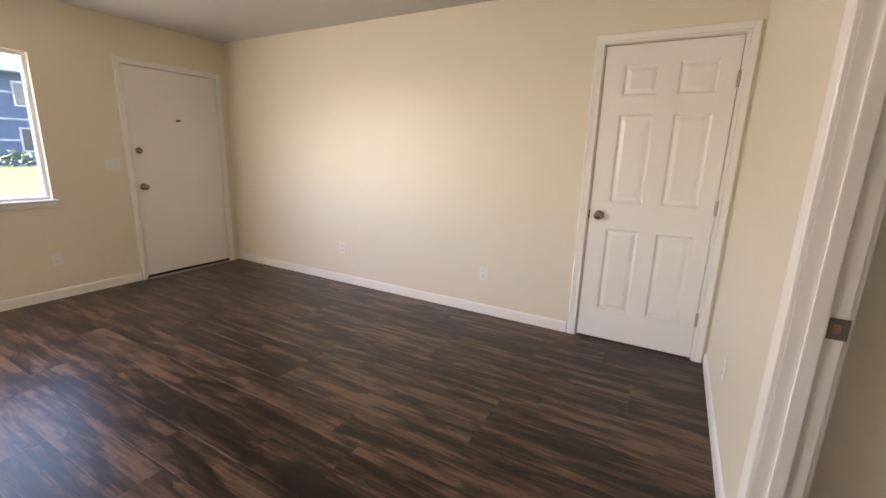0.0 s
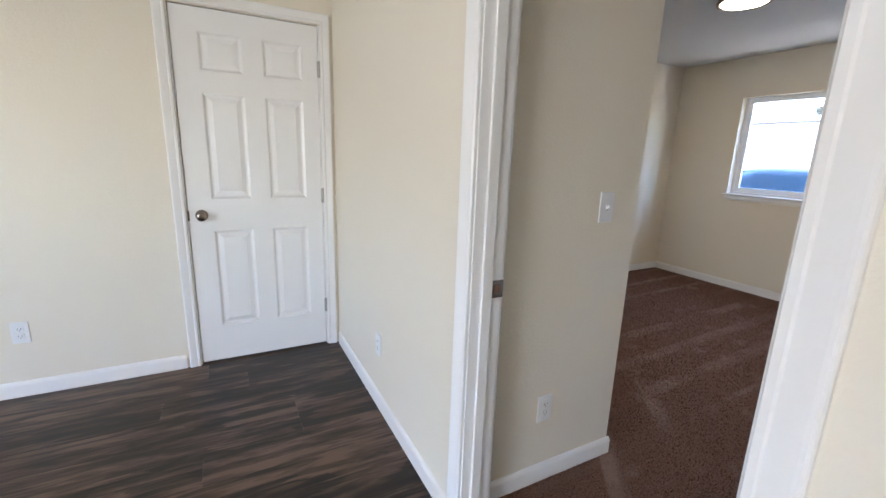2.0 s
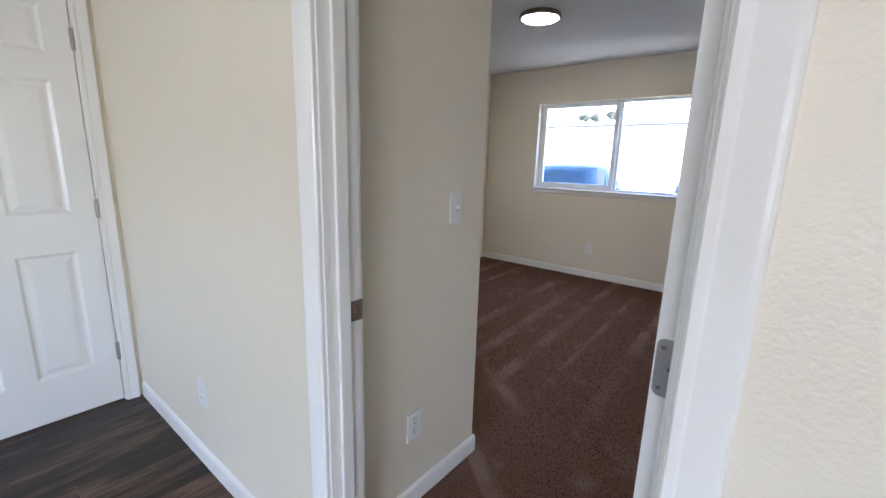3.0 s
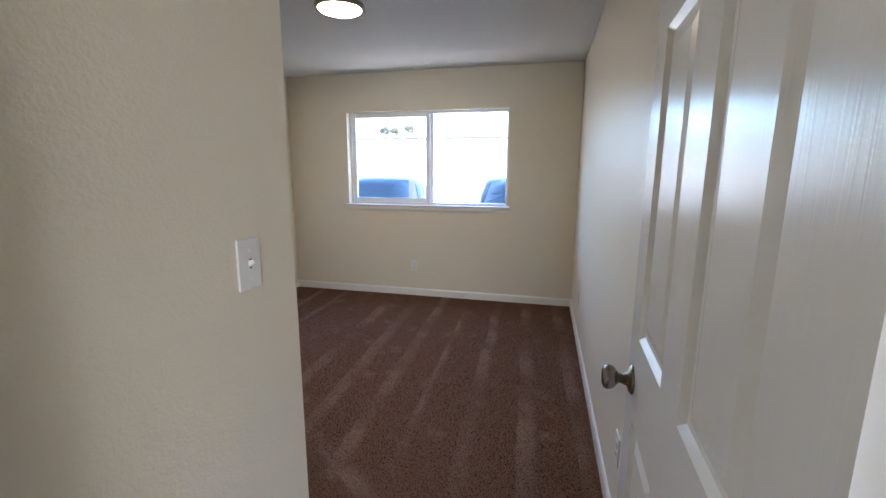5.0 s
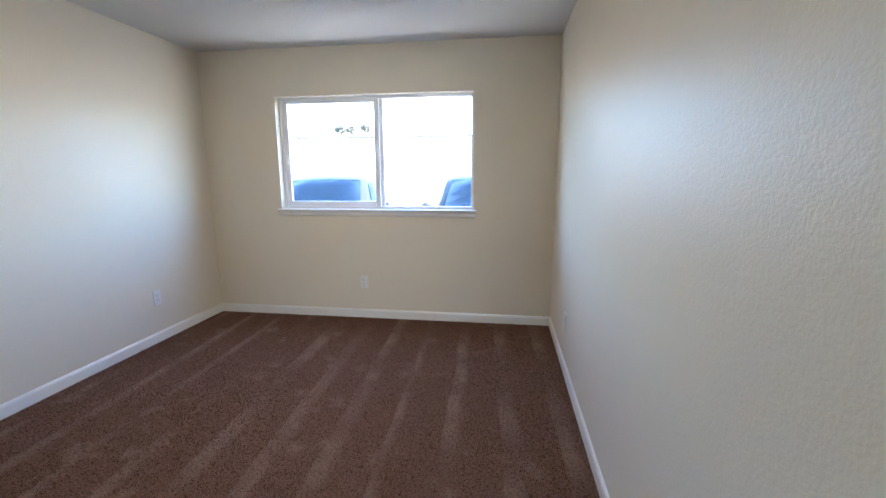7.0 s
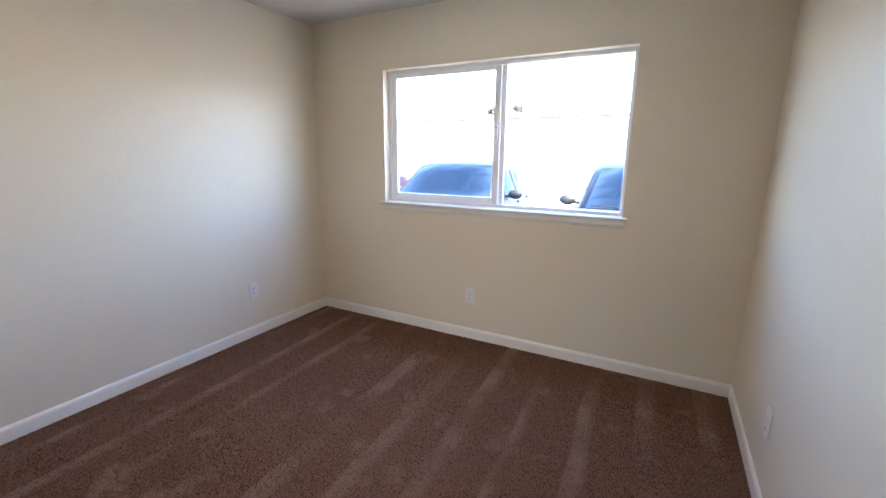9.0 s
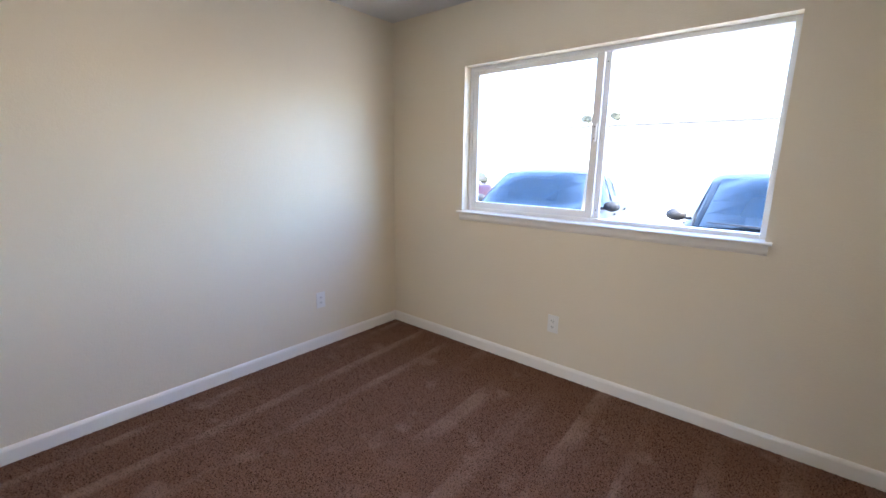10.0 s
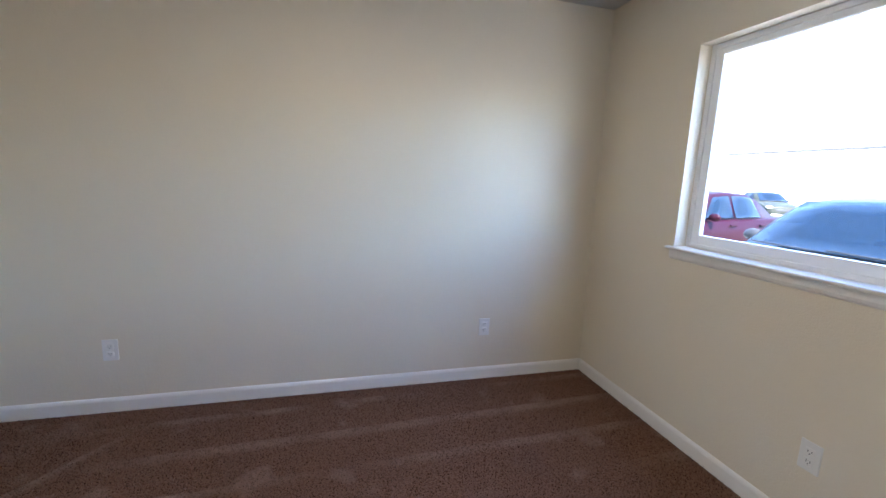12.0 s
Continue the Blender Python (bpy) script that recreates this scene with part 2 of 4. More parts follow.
    mix.inputs[7].default_value = (0.32, 0.215, 0.16, 1)
    blot = nodes.new("ShaderNodeTexNoise")
    blot.inputs["Scale"].default_value, blot.inputs["Detail"].default_value = 5.0, 6
    shift = nodes.new("ShaderNodeVectorMath")
    shift.operation = "ADD"
    shift.inputs[1].default_value = (7.3, 2.1, 0)
    links.new(co.outputs["Object"], shift.inputs[0])
    links.new(shift.outputs[0], blot.inputs["Vector"])
    br = nodes.new("ShaderNodeMapRange")
    br.inputs[1].default_value, br.inputs[2].default_value, br.inputs[4].default_value = 0.6, 0.7, 0.55
    links.new(blot.outputs["Fac"], br.inputs[0])
    top = nodes.new("ShaderNodeMath")
    top.operation = "MAXIMUM"
    links.new(both.outputs[0], top.inputs[0])
    links.new(br.outputs[0], top.inputs[1])
    fac = nodes.new("ShaderNodeMath")
    fac.operation = "MULTIPLY"
    fac.inputs[1].default_value = 0.68
    links.new(top.outputs[0], fac.inputs[0])
    links.new(fac.outputs[0], mix.inputs[0])
    links.new(ramp.outputs[0], mix.inputs[6])
    links.new(mix.outputs[2], p.inputs["Base Color"])
    b = nodes.new("ShaderNodeBump")
    b.inputs["Distance"].default_value = 0.006
    links.new(fleck.outputs["Fac"], b.inputs["Height"])
    links.new(b.outputs[0], p.inputs["Normal"])
    return m


def pane_glass(name, tint=(1, 1, 1)):
    """Thin clear pane: passes light straight on and mirrors by its grazing angle."""
    m = bpy.data.materials.new(name)
    m.use_nodes = True
    nt = m.node_tree
    nt.nodes.remove(nt.nodes["Principled BSDF"])
    t, g = nt.nodes.new("ShaderNodeBsdfTransparent"), nt.nodes.new("ShaderNodeBsdfGlossy")
    f, mix = nt.nodes.new("ShaderNodeLayerWeight"), nt.nodes.new("ShaderNodeMixShader")
    power, scale = nt.nodes.new("ShaderNodeMath"), nt.nodes.new("ShaderNodeMath")
    power.operation, scale.operation = "POWER", "MULTIPLY_ADD"
    power.inputs[1].default_value, scale.inputs[1].default_value, scale.inputs[2].default_value = 5.0, 0.9, 0.035
    f.inputs[0].default_value = 0.5
    nt.links.new(f.outputs["Facing"], power.inputs[0])
    nt.links.new(power.outputs[0], scale.inputs[0])
    t.inputs[0].default_value = (*tint, 1)
    g.inputs["Roughness"].default_value = 0.0
    nt.links.new(scale.outputs[0], mix.inputs[0])
    nt.links.new(t.outputs[0], mix.inputs[1])
    nt.links.new(g.outputs[0], mix.inputs[2])
    nt.links.new(mix.outputs[0], nt.nodes["Material Output"].inputs[0])
    return m


def lamp_glow():
    m = material("lamp_diffuser", (0.9, 0.88, 0.84), 0.4)
    p = m.node_tree.nodes["Principled BSDF"]
    p.inputs["Emission Color"].default_value = (1.0, 0.84, 0.60, 1)
    p.inputs["Emission Strength"].default_value = 3.3
    return m


DOOR, PLANK, CARPET = door_paint(), plank_vinyl(), carpet_pile()
GLASS = pane_glass("window_glass", (0.95, 0.97, 0.97))
GLOW = lamp_glow()


# ---- mesh helpers ----
def box(bm, lo, hi, bevel=0.0):
    """An axis-aligned block between two corners, with softened edges."""
    lo, hi = Vector(lo), Vector(hi)
    v = bmesh.ops.create_cube(bm, size=1, matrix=Matrix.Translation((lo + hi) / 2) @ Matrix.Diagonal((*(hi - lo), 1)))["verts"]
    if bevel:
        edges = list({e for a in v for e in a.link_edges})
        bmesh.ops.bevel(bm, geom=edges, offset=bevel, segments=2, affect="EDGES", profile=0.6)
    return bm


def block(lo, hi, bevel=0.0):
    return box(bmesh.new(), lo, hi, bevel)


def lathe(bm, profile, m=None, n=24):
    """Turns (distance along local -y, radius) round the local y axis."""
    m = m or Matrix()
    rings = []
    for d, r in profile:
        rings.append([bm.verts.new(m @ Vector((r * math.cos(a), -d, r * math.sin(a))))
                      for a in (math.tau * k / n for k in range(n))])
    for a, b in zip(rings, rings[1:]):
        for k in range(n):
            f = bm.faces.new((a[k], a[(k + 1) % n], b[(k + 1) % n], b[k]))
            f.smooth = True
    bm.faces.new(rings[0][::-1])
    bm.faces.new(rings[-1])
    return bm


def sweep(bm, profile, ends):
    """A strip with one cross-section: ends are two functions that place a profile point (u, v)."""
    a = [bm.verts.new(ends[0](u, v)) for u, v in profile]
    b = [bm.verts.new(ends[1](u, v)) for u, v in profile]
    n = len(profile)
    for k in range(n):
        bm.faces.new((a[k], a[(k + 1) % n], b[(k + 1) % n], b[k]))
    bm.faces.new(a[::-1])
    bm.faces.new(b)
    return bm


def finish(name, bm, mat):
    bmesh.ops.recalc_face_normals(bm, faces=bm.faces)
    me = bpy.data.meshes.new(name)
    bm.to_mesh(me)
    bm.free()
    me.materials.append(mat)
    return new(name, me)


def part(name, bm, mat, parent, label=""):
    ob = finish(name, bm, mat)
    ob.parent = parent
    return tagged(ob, label) if label else ob


def setting(name, bm, mat, label):
    return tagged(finish(name, bm, mat), label, kind="structure")


def root(name, m, label, category="", group="", kind=""):
    e = new(name)
    e.empty_display_size = 0.05
    e.matrix_basis = m
    return tagged(e, label, category, group, kind)


# ---- shell ----
def walls():
    wall = "cream orange-peel painted drywall"
    t = 0.14
    bm = bmesh.new()                       # living room, west: front door and window
    x0, x1 = LW - t, LW
    for y0, y1, z0, z1 in ((LS, VY0, 0, H), (VY0, VY1, 0, VZ0), (VY0, VY1, VZ1, H), (VY1, FD0 - 0.03, 0, H),
                           (FD0 - 0.03, FD1 + 0.03, DH, H), (FD1 + 0.03, LN, 0, H)):
        box(bm, (x0, y0, z0), (x1, y1, z1))
    setting("wall_west", bm, WALL, wall + " wall with front door and window")
    bm = bmesh.new()                       # living room, north: closet door
    for a, b, z0 in ((LW - t, CD0 - 0.025, 0), (CD0 - 0.025, CD1 + 0.025, DH), (CD1 + 0.025, LE + PT, 0)):
        box(bm, (a, LN, z0), (b, LN + PT, H))
    setting("wall_north", bm, WALL, "long " + wall + " wall with a closet door")
    bm = bmesh.new()                       # partition to the bedroom
    for a, b, z0 in ((LS, JS - 0.02, 0), (JS - 0.02, JN + 0.02, DH + 0.02), (JN + 0.02, LN, 0)):
        box(bm, (LE, a, z0), (LE + PT, b, H))
    setting("wall_partition", bm, WALL, wall + " partition with the bedroom doorway")
    setting("wall_south", block((LW - t, LS - t, 0), (LE + PT, LS, H)), WALL, "plain " + wall + " wall")
    setting("wall_recess", block((LE + PT, HN, 0), (BW, HN + PT, H), 0.0), WALL, wall + " wall beside the bedroom entry")
    setting("wall_bedroom_west", block((BW - PT, HN + PT, 0), (BW, BN, H)), WALL, "plain " + wall + " wall")
    setting("wall_bedroom_north", block((LE + PT, BN, 0), (BE + t, BN + t, H)), WALL, wall + " wall of the bedroom")
    setting("wall_bedroom_south", block((LE + PT, BS - t, 0), (BE + t, BS, H)), WALL, wall + " wall of the bedroom")
    bm = bmesh.new()
    for y0, y1, z0, z1 in ((BS, WY0, 0, H), (WY0, WY1, 0, WZ0), (WY0, WY1, WZ1, H), (WY1, BN, 0, H)):
        box(bm, (BE, y0, z0), (BE + t, y1, z1))
    setting("wall_bedroom_east", bm, WALL, wall + " wall with a sliding window")
    bm = bmesh.new()                       # closet behind the six-panel door
    box(bm, (CD0 - 0.2, LN + PT, 0), (CD0 - 0.1, 4.2, H))
    box(bm, (CD0 - 0.2, 4.2, 0), (LE + PT, 4.3, H))
    setting("wall_closet", bm, WALL, "plain painted closet walls")
    setting("ceiling_living", block((LW - t, LS - t, HL), (LE + PT / 2, 4.3, H + 0.12)), CEIL, "off-white textured ceiling")
    setting("ceiling_bedroom", block((LE + PT / 2, BS - t, HB), (BE + t, BN + t, H + 0.12)), CEIL, "off-white textured bedroom ceiling")
    setting("roof", block((LW - 0.5, LS - 0.4, H + 0.13), (BE + 0.25, 4.6, H + 0.3)), TRIM, "flat roof edge over both rooms")
    setting("subfloor", block((LW - t, LS - t, -0.2), (LE + 0.06, 4.3, -0.006)), PLY, "dark subfloor under the planks")
    setting("foundation", block((LE + 0.06, BS - t, -0.2), (BE + t, BN + t, -0.02)), PLY, "slab under the bedroom carpet")


BASE = ((0, 0), (0.012, 0), (0.012, 0.066), (0.009, 0.076), (0.004, 0.083), (0, 0.085))
CASE = ((0, 0), (0, 0.009), (0.004, 0.013), (0.016, 0.0135), (0.020, 0.0105), (0.026, 0.0115), (0.05, 0.0155),
        (0.058, 0.0165), (0.064, 0.0165), (0.068, 0.013), (0.07, 0.009), (0.07, 0))


def baseboard(a, b, facing):
    """Along the foot of a wall from a to b; facing is the way into the room."""
    fx, fy = facing
    k = 0.95 if min(a[0], b[0]) > LE + 0.05 else 1.0      # sunk into the carpet pile
    e = [lambda u, v, p=p: Vector((p[0] + fx * u, p[1] + fy * u, v * k)) for p in (a, b)]
    setting("baseboard", sweep(bmesh.new(), BASE, e), TRIM, "white painted baseboard along the wall")


def baseboards():
    d = 0.012
    baseboard((LW, LS), (LW, FD0 - 0.06), (1, 0))
    baseboard((LW + d, LN), (CD0 - 0.085, LN), (0, -1))
    baseboard((LE, LN - 0.02), (LE, JN + 0.077), (-1, 0))
    baseboard((LE, LS), (LE, JS - 0.077), (-1, 0))
    baseboard((LW + d, LS), (LE - d, LS), (0, 1))
    baseboard((LE + PT + 0.02, HN), (BW + d, HN), (0, -1))
    baseboard((BW, HN), (BW, BN), (1, 0))
    baseboard((BW + d, BN), (BE, BN), (0, -1))
    baseboard((BE, BN - d), (BE, BS), (-1, 0))
    baseboard((BE - d, BS), (LE + PT + 0.02, BS), (0, 1))


def casing(m, l, r, top, width=0.07, foot=0.0):
    """Moulded trim round a door opening in a wall; local -y faces the room."""
    k = width / 0.07
    e = root("door_casing", m, "white moulded door casing round the opening", kind="structure")
    prof = [(u * k + 0.005, v) for u, v in CASE]
    corner = {"bl": lambda u, v: Vector((l - u, -v, foot)), "tl": lambda u, v: Vector((l - u, -v, top + u)),
              "tr": lambda u, v: Vector((r + u, -v, top + u)), "br": lambda u, v: Vector((r + u, -v, foot))}
    part("side_casing", sweep(bmesh.new(), prof, (corner["bl"], corner["tl"])), TRIM, e)
    part("head_casing", sweep(bmesh.new(), prof, (corner["tl"], corner["tr"])), TRIM, e)
    part("side_casing", sweep(bmesh.new(), prof, (corner["tr"], corner["br"])), TRIM, e)
    return e


def jamb(m, l, r, top, depth, stop):
    """Jamb boards through the wall from local y 0 to depth, with a stop strip at local y stop."""
    e = root("door_jamb", m, "white painted door jamb with stop strips", kind="structure")
    t = 0.018
    part("side_jamb", block((l - t, 0.001, 0), (l, depth, top + t), 0.002), TRIM, e)
    part("side_jamb", block((r, 0.001, 0), (r + t, depth, top + t), 0.002), TRIM, e)
    part("head_jamb", block((l, 0.001, top), (r, depth, top + t), 0.002), TRIM, e)
    s0, s1 = stop
    part("stop", block((l, s0, 0), (l + 0.011, s1, top), 0.003), TRIM, e)
    part("stop", block((r - 0.011, s0, 0), (r, s1, top), 0.003), TRIM, e)
    part("stop", block((l + 0.011, s0, top - 0.011), (r - 0.011, s1, top), 0.003), TRIM, e)
    return e


# ---- doors ----
def panel_mesh(x0, x1, z0, z1, thick):
    """A raised field set into a moulded recess, on both faces of the door."""
    bm = bmesh.new()
    steps = ((0.0, 0.0), (0.006, 0.004), (0.013, 0.009), (0.022, 0.0095), (0.046, 0.003), (0.048, 0.003))
    for face, sgn in ((0.0, 1), (thick, -1)):
        rings = []
        for i, d in steps:
            y = face + sgn * d
            rings.append([bm.verts.new(c) for c in ((x0 + i, y, z0 + i), (x1 - i, y, z0 + i), (x1 - i, y, z1 - i), (x0 + i, y, z1 - i))])
        for a, b in zip(rings, rings[1:]):
            for k in range(4):
                bm.faces.new((a[k], a[(k + 1) % 4], b[(k + 1) % 4], b[k]))
        bm.faces.new(rings[-1])
    return bm


def knob_set(parent, x, z, y, out=1, bolt=True):
    """Round knob on its rose; out 1 points to local -y, -1 to +y."""
    m = Matrix.Translation((x, y, z)) @ (Matrix() if out > 0 else Matrix.Rotation(math.pi, 4, "Z"))
    k = part("knob", lathe(bmesh.new(), ((0.022, 0.011), (0.03, 0.012), (0.036, 0.02), (0.044, 0.0265), (0.053, 0.028),
                                         (0.06, 0.025), (0.064, 0.017), (0.065, 0.004)), m), NICKEL, parent, "satin nickel round knob")
    part("rose", lathe(bmesh.new(), ((0.0, 0.033), (0.003, 0.033), (0.007, 0.028), (0.011, 0.016), (0.023, 0.0115)), m), NICKEL, k)


def six_panel_door(name, m, label, w=0.75, lock=0.0, h=2.03, thick=0.035):
    """Local x from the hinges, -y the face; bottom at z 0."""
    e = root(name, m, label, "door", kind="structure")
    s = w / 0.752
    xs = (0.122 * s, 0.335 * s, 0.443 * s, 0.656 * s)
    zs = (0.225, 0.825 + lock, 1.012 + lock, 1.600, 1.716, 1.912)
    bm = bmesh.new()
    for a, b in ((0, xs[0]), (xs[3], w)):
        box(bm, (a, 0, 0), (b, thick, h))
    for a, b in ((0, zs[0]), (zs[1], zs[2]), (zs[3], zs[4]), (zs[5], h)):
        box(bm, (xs[0], 0, a), (xs[3], thick, b))
    for a, b in ((zs[0], zs[1]), (zs[2], zs[3]), (zs[4], zs[5])):
        box(bm, (xs[1], 0, a), (xs[2], thick, b))
    part("slab", bm, DOOR, e)
    for a, b in ((xs[0], xs[1]), (xs[2], xs[3])):
        for c, d in ((zs[0], zs[1]), (zs[2], zs[3]), (zs[4], zs[5])):
            part("panel", panel_mesh(a, b, c, d, thick), DOOR, e)
    return e


def barrel_hinge(parent, x, z, y=-0.004):
    bm = bmesh.new()
    bmesh.ops.create_cone(bm, cap_ends=True, segments=12, radius1=0.006, radius2=0.006, depth=0.089, matrix=Matrix.Translation((x, y, z)))
    for k in (-0.018, 0.018, 0.046, -0.046):
        bmesh.ops.create_cone(bm, cap_ends=True, segments=12, radius1=0.0068, radius2=0.0068, depth=0.003, matrix=Matrix.Translation((x, y, z + k)))
    h = part("hinge", bm, STEEL, parent, "steel butt hinge")
    part("leaf", block((x - 0.011, y + 0.0015, z - 0.0445), (x + 0.011, y + 0.0035, z + 0.0445), 0.0008), STEEL, h)


def closet_door():
    w = CD1 - CD0
    e = six_panel_door("door_1", pose(CD0, LN + 0.004, 0.014), "white six-panel closet door, closed, with nickel knob", w)
    knob_set(e, 0.066, 0.918, 0)
    part("latch", block((-0.006, -0.003, 0.888), (0.004, 0.003, 0.948), 0.001), NICKEL, e)
    for z in (1.79, 1.025, 0.275):
        barrel_hinge(e, w + 0.004, z, -0.005)
    m = pose(0, LN, 0)
    casing(m, CD0 - 0.006, CD1 + 0.006, DH, 0.06)
    jamb(m, CD0 - 0.004, CD1 + 0.004, DH, PT, (0.045, 0.07))
    # near-black strip paints the shade in the gap under the door
    setting("threshold_shade_strip", block((CD0 - 0.004, LN + 0.03, -0.005), (CD1 + 0.004, LN + PT, 0.001)), GAP_SHADE, "dark strip for the shade under the closet door")


def rounded_leaf(y0, y1, z0, z1, r):
    """Hinge leaf on a door's edge: a thin plate with two rounded corners at y0."""
    pts = [(y1, z0), (y1, z1)]
    for cz, a0 in ((z1 - r, 90), (z0 + r, 180)):
        pts += [(y0 + r + r * math.cos(radians(a0 + k * 18)), cz + r * math.sin(radians(a0 + k * 18))) for k in range(6)]
    bm = bmesh.new()
    f = bm.faces.new([bm.verts.new((0.0005, y, z)) for y, z in pts])
    g = bmesh.ops.extrude_face_region(bm, geom=[f])
    bmesh.ops.translate(bm, verts=[v for v in g["geom"] if isinstance(v, bmesh.types.BMVert)], vec=(-0.002, 0, 0))
    bmesh.ops.recalc_face_normals(bm, faces=bm.faces)
    return bm


def bedroom_door():
    """Stands open at a right angle on the south jamb."""
    w = JN - JS - 0.036
    e = six_panel_door("door_2", pose(LE + PT + 0.004, JS + 0.048, 0.016, 0, 0, -2.6) @ Matrix.Scale(-1, 4, (0, 1, 0)),
                       "white six-panel bedroom door standing open, glossy, with nickel knobs", w, -0.028)
    knob_set(e, w - 0.062, 0.878, 0, 1)
    knob_set(e, w - 0.062, 0.878, 0.035, -1)
    part("latch_plate", block((w - 0.0005, 0.006, 0.849), (w + 0.0015, 0.029, 0.907), 0.0005), NICKEL, e)
    for z in (1.80, 0.985, 0.27):
        bm = rounded_leaf(0.003, 0.036, z - 0.05, z + 0.05, 0.012)
        bmesh.ops.create_cone(bm, cap_ends=True, segments=12, radius1=0.006, radius2=0.006, depth=0.1, matrix=Matrix.Translation((-0.004, 0.04, z)))
        h = part("hinge", bm, STEEL, e, "steel butt hinge with three screws")
        for k, y in ((-0.035, 0.013), (0, 0.025), (0.035, 0.013)):
            part("screw", lathe(bmesh.new(), ((0, 0.0042), (0.001, 0.0038), (0.0013, 0.001)),
                                Matrix.Translation((-0.0016, y, z + k)) @ Matrix.Rotation(math.pi / -2, 4, "Z"), 10), SCREW, h)
    side = pose(LE, 0, 0, 0, 0, -90)       # local x runs to -y
    casing(side, -JN, -JS, DH)
    jamb(side, -JN, -JS, DH, PT, (0.036, 0.073))
    bside = pose(LE + PT, 0, 0, 0, 0, 90)
    casing(bside, JS, JN, DH, 0.055)
    s = root("strike_plate", pose(LE + 0.095, JN, 0.911), "nickel strike plate let into the door jamb", "strike plate")
    bm = bmesh.new()
    for a, b in (((-0.018, -0.002, -0.029), (-0.008, 0.0, 0.029)), ((0.008, -0.002, -0.029), (0.024, 0.0, 0.029)),
                 ((-0.008, -0.002, 0.013), (0.008, 0.0, 0.029)), ((-0.008, -0.002, -0.029), (0.008, 0.0, -0.013))):
        box(bm, a, b)
    part("plate", bm, NICKEL, s)
    part("bolt_hole", block((-0.008, -0.0012, -0.013), (0.008, -0.0004, 0.013)), WOODIN, s)
    setting("door_transition", block((LE + 0.045, JS, -0.004), (LE + 0.075, JN, 0.004), 0.002), ALU, "thin strip between planks and carpet")


def front_door():
    w = FD1 - FD0
    e = root("door_3", pose(LW, FD0, 0.03, 0, 0, 90), "plain white flush front door, closed, with deadbolt", "door", kind="structure")
    part("slab", block((0, 0.006, 0), (w, 0.0595, 2.006), 0.002), DOOR, e)
    knob_set(e, 0.066, 0.892, 0.006)
    part("deadbolt", lathe(bmesh.new(), ((0, 0.03), (0.008, 0.029), (0.012, 0.022), (0.026, 0.02), (0.028, 0.012)), pose(0.066, 0.006, 1.238)), NICKEL, e, "nickel deadbolt")
    pl = part("viewer_plate", block((0.445, 0.002, 1.532), (0.485, 0.006, 1.552), 0.001), NICKEL, e, "small nickel door viewer plate")
    part("viewer", lathe(bmesh.new(), ((0, 0.006), (0.003, 0.006), (0.004, 0.003)), pose(0.465, 0.002, 1.542), 12), SLOT, pl)
    part("door_sweep", block((0.004, 0.0, -0.022), (w - 0.004, 0.012, 0.004), 0.001), SLOT, e, "dark door sweep")
    m = pose(LW, 0, 0, 0, 0, 90)
    casing(m, FD0 - 0.004, FD1 + 0.004, 2.04, 0.05)
    jamb(m, FD0 - 0.004, FD1 + 0.004, 2.04, 0.14, (0.06, 0.09))
    t = root("door_sill", pose(LW, FD0, 0, 0, 0, 90), "worn aluminium threshold under the front door", kind="structure")
    part("plate", sweep(bmesh.new(), ((-0.035, -0.004), (-0.03, 0.006), (0.0, 0.012), (0.14, 0.012), (0.14, -0.004)),
                        [lambda u, v, x=x: Vector((x, u, v)) for x in (0.001, w - 0.001)]), ALU, t)
    part("groove", block((0.002, 0.001, 0.0122), (w - 0.002, 0.014, 0.0135)), SLOT, t)


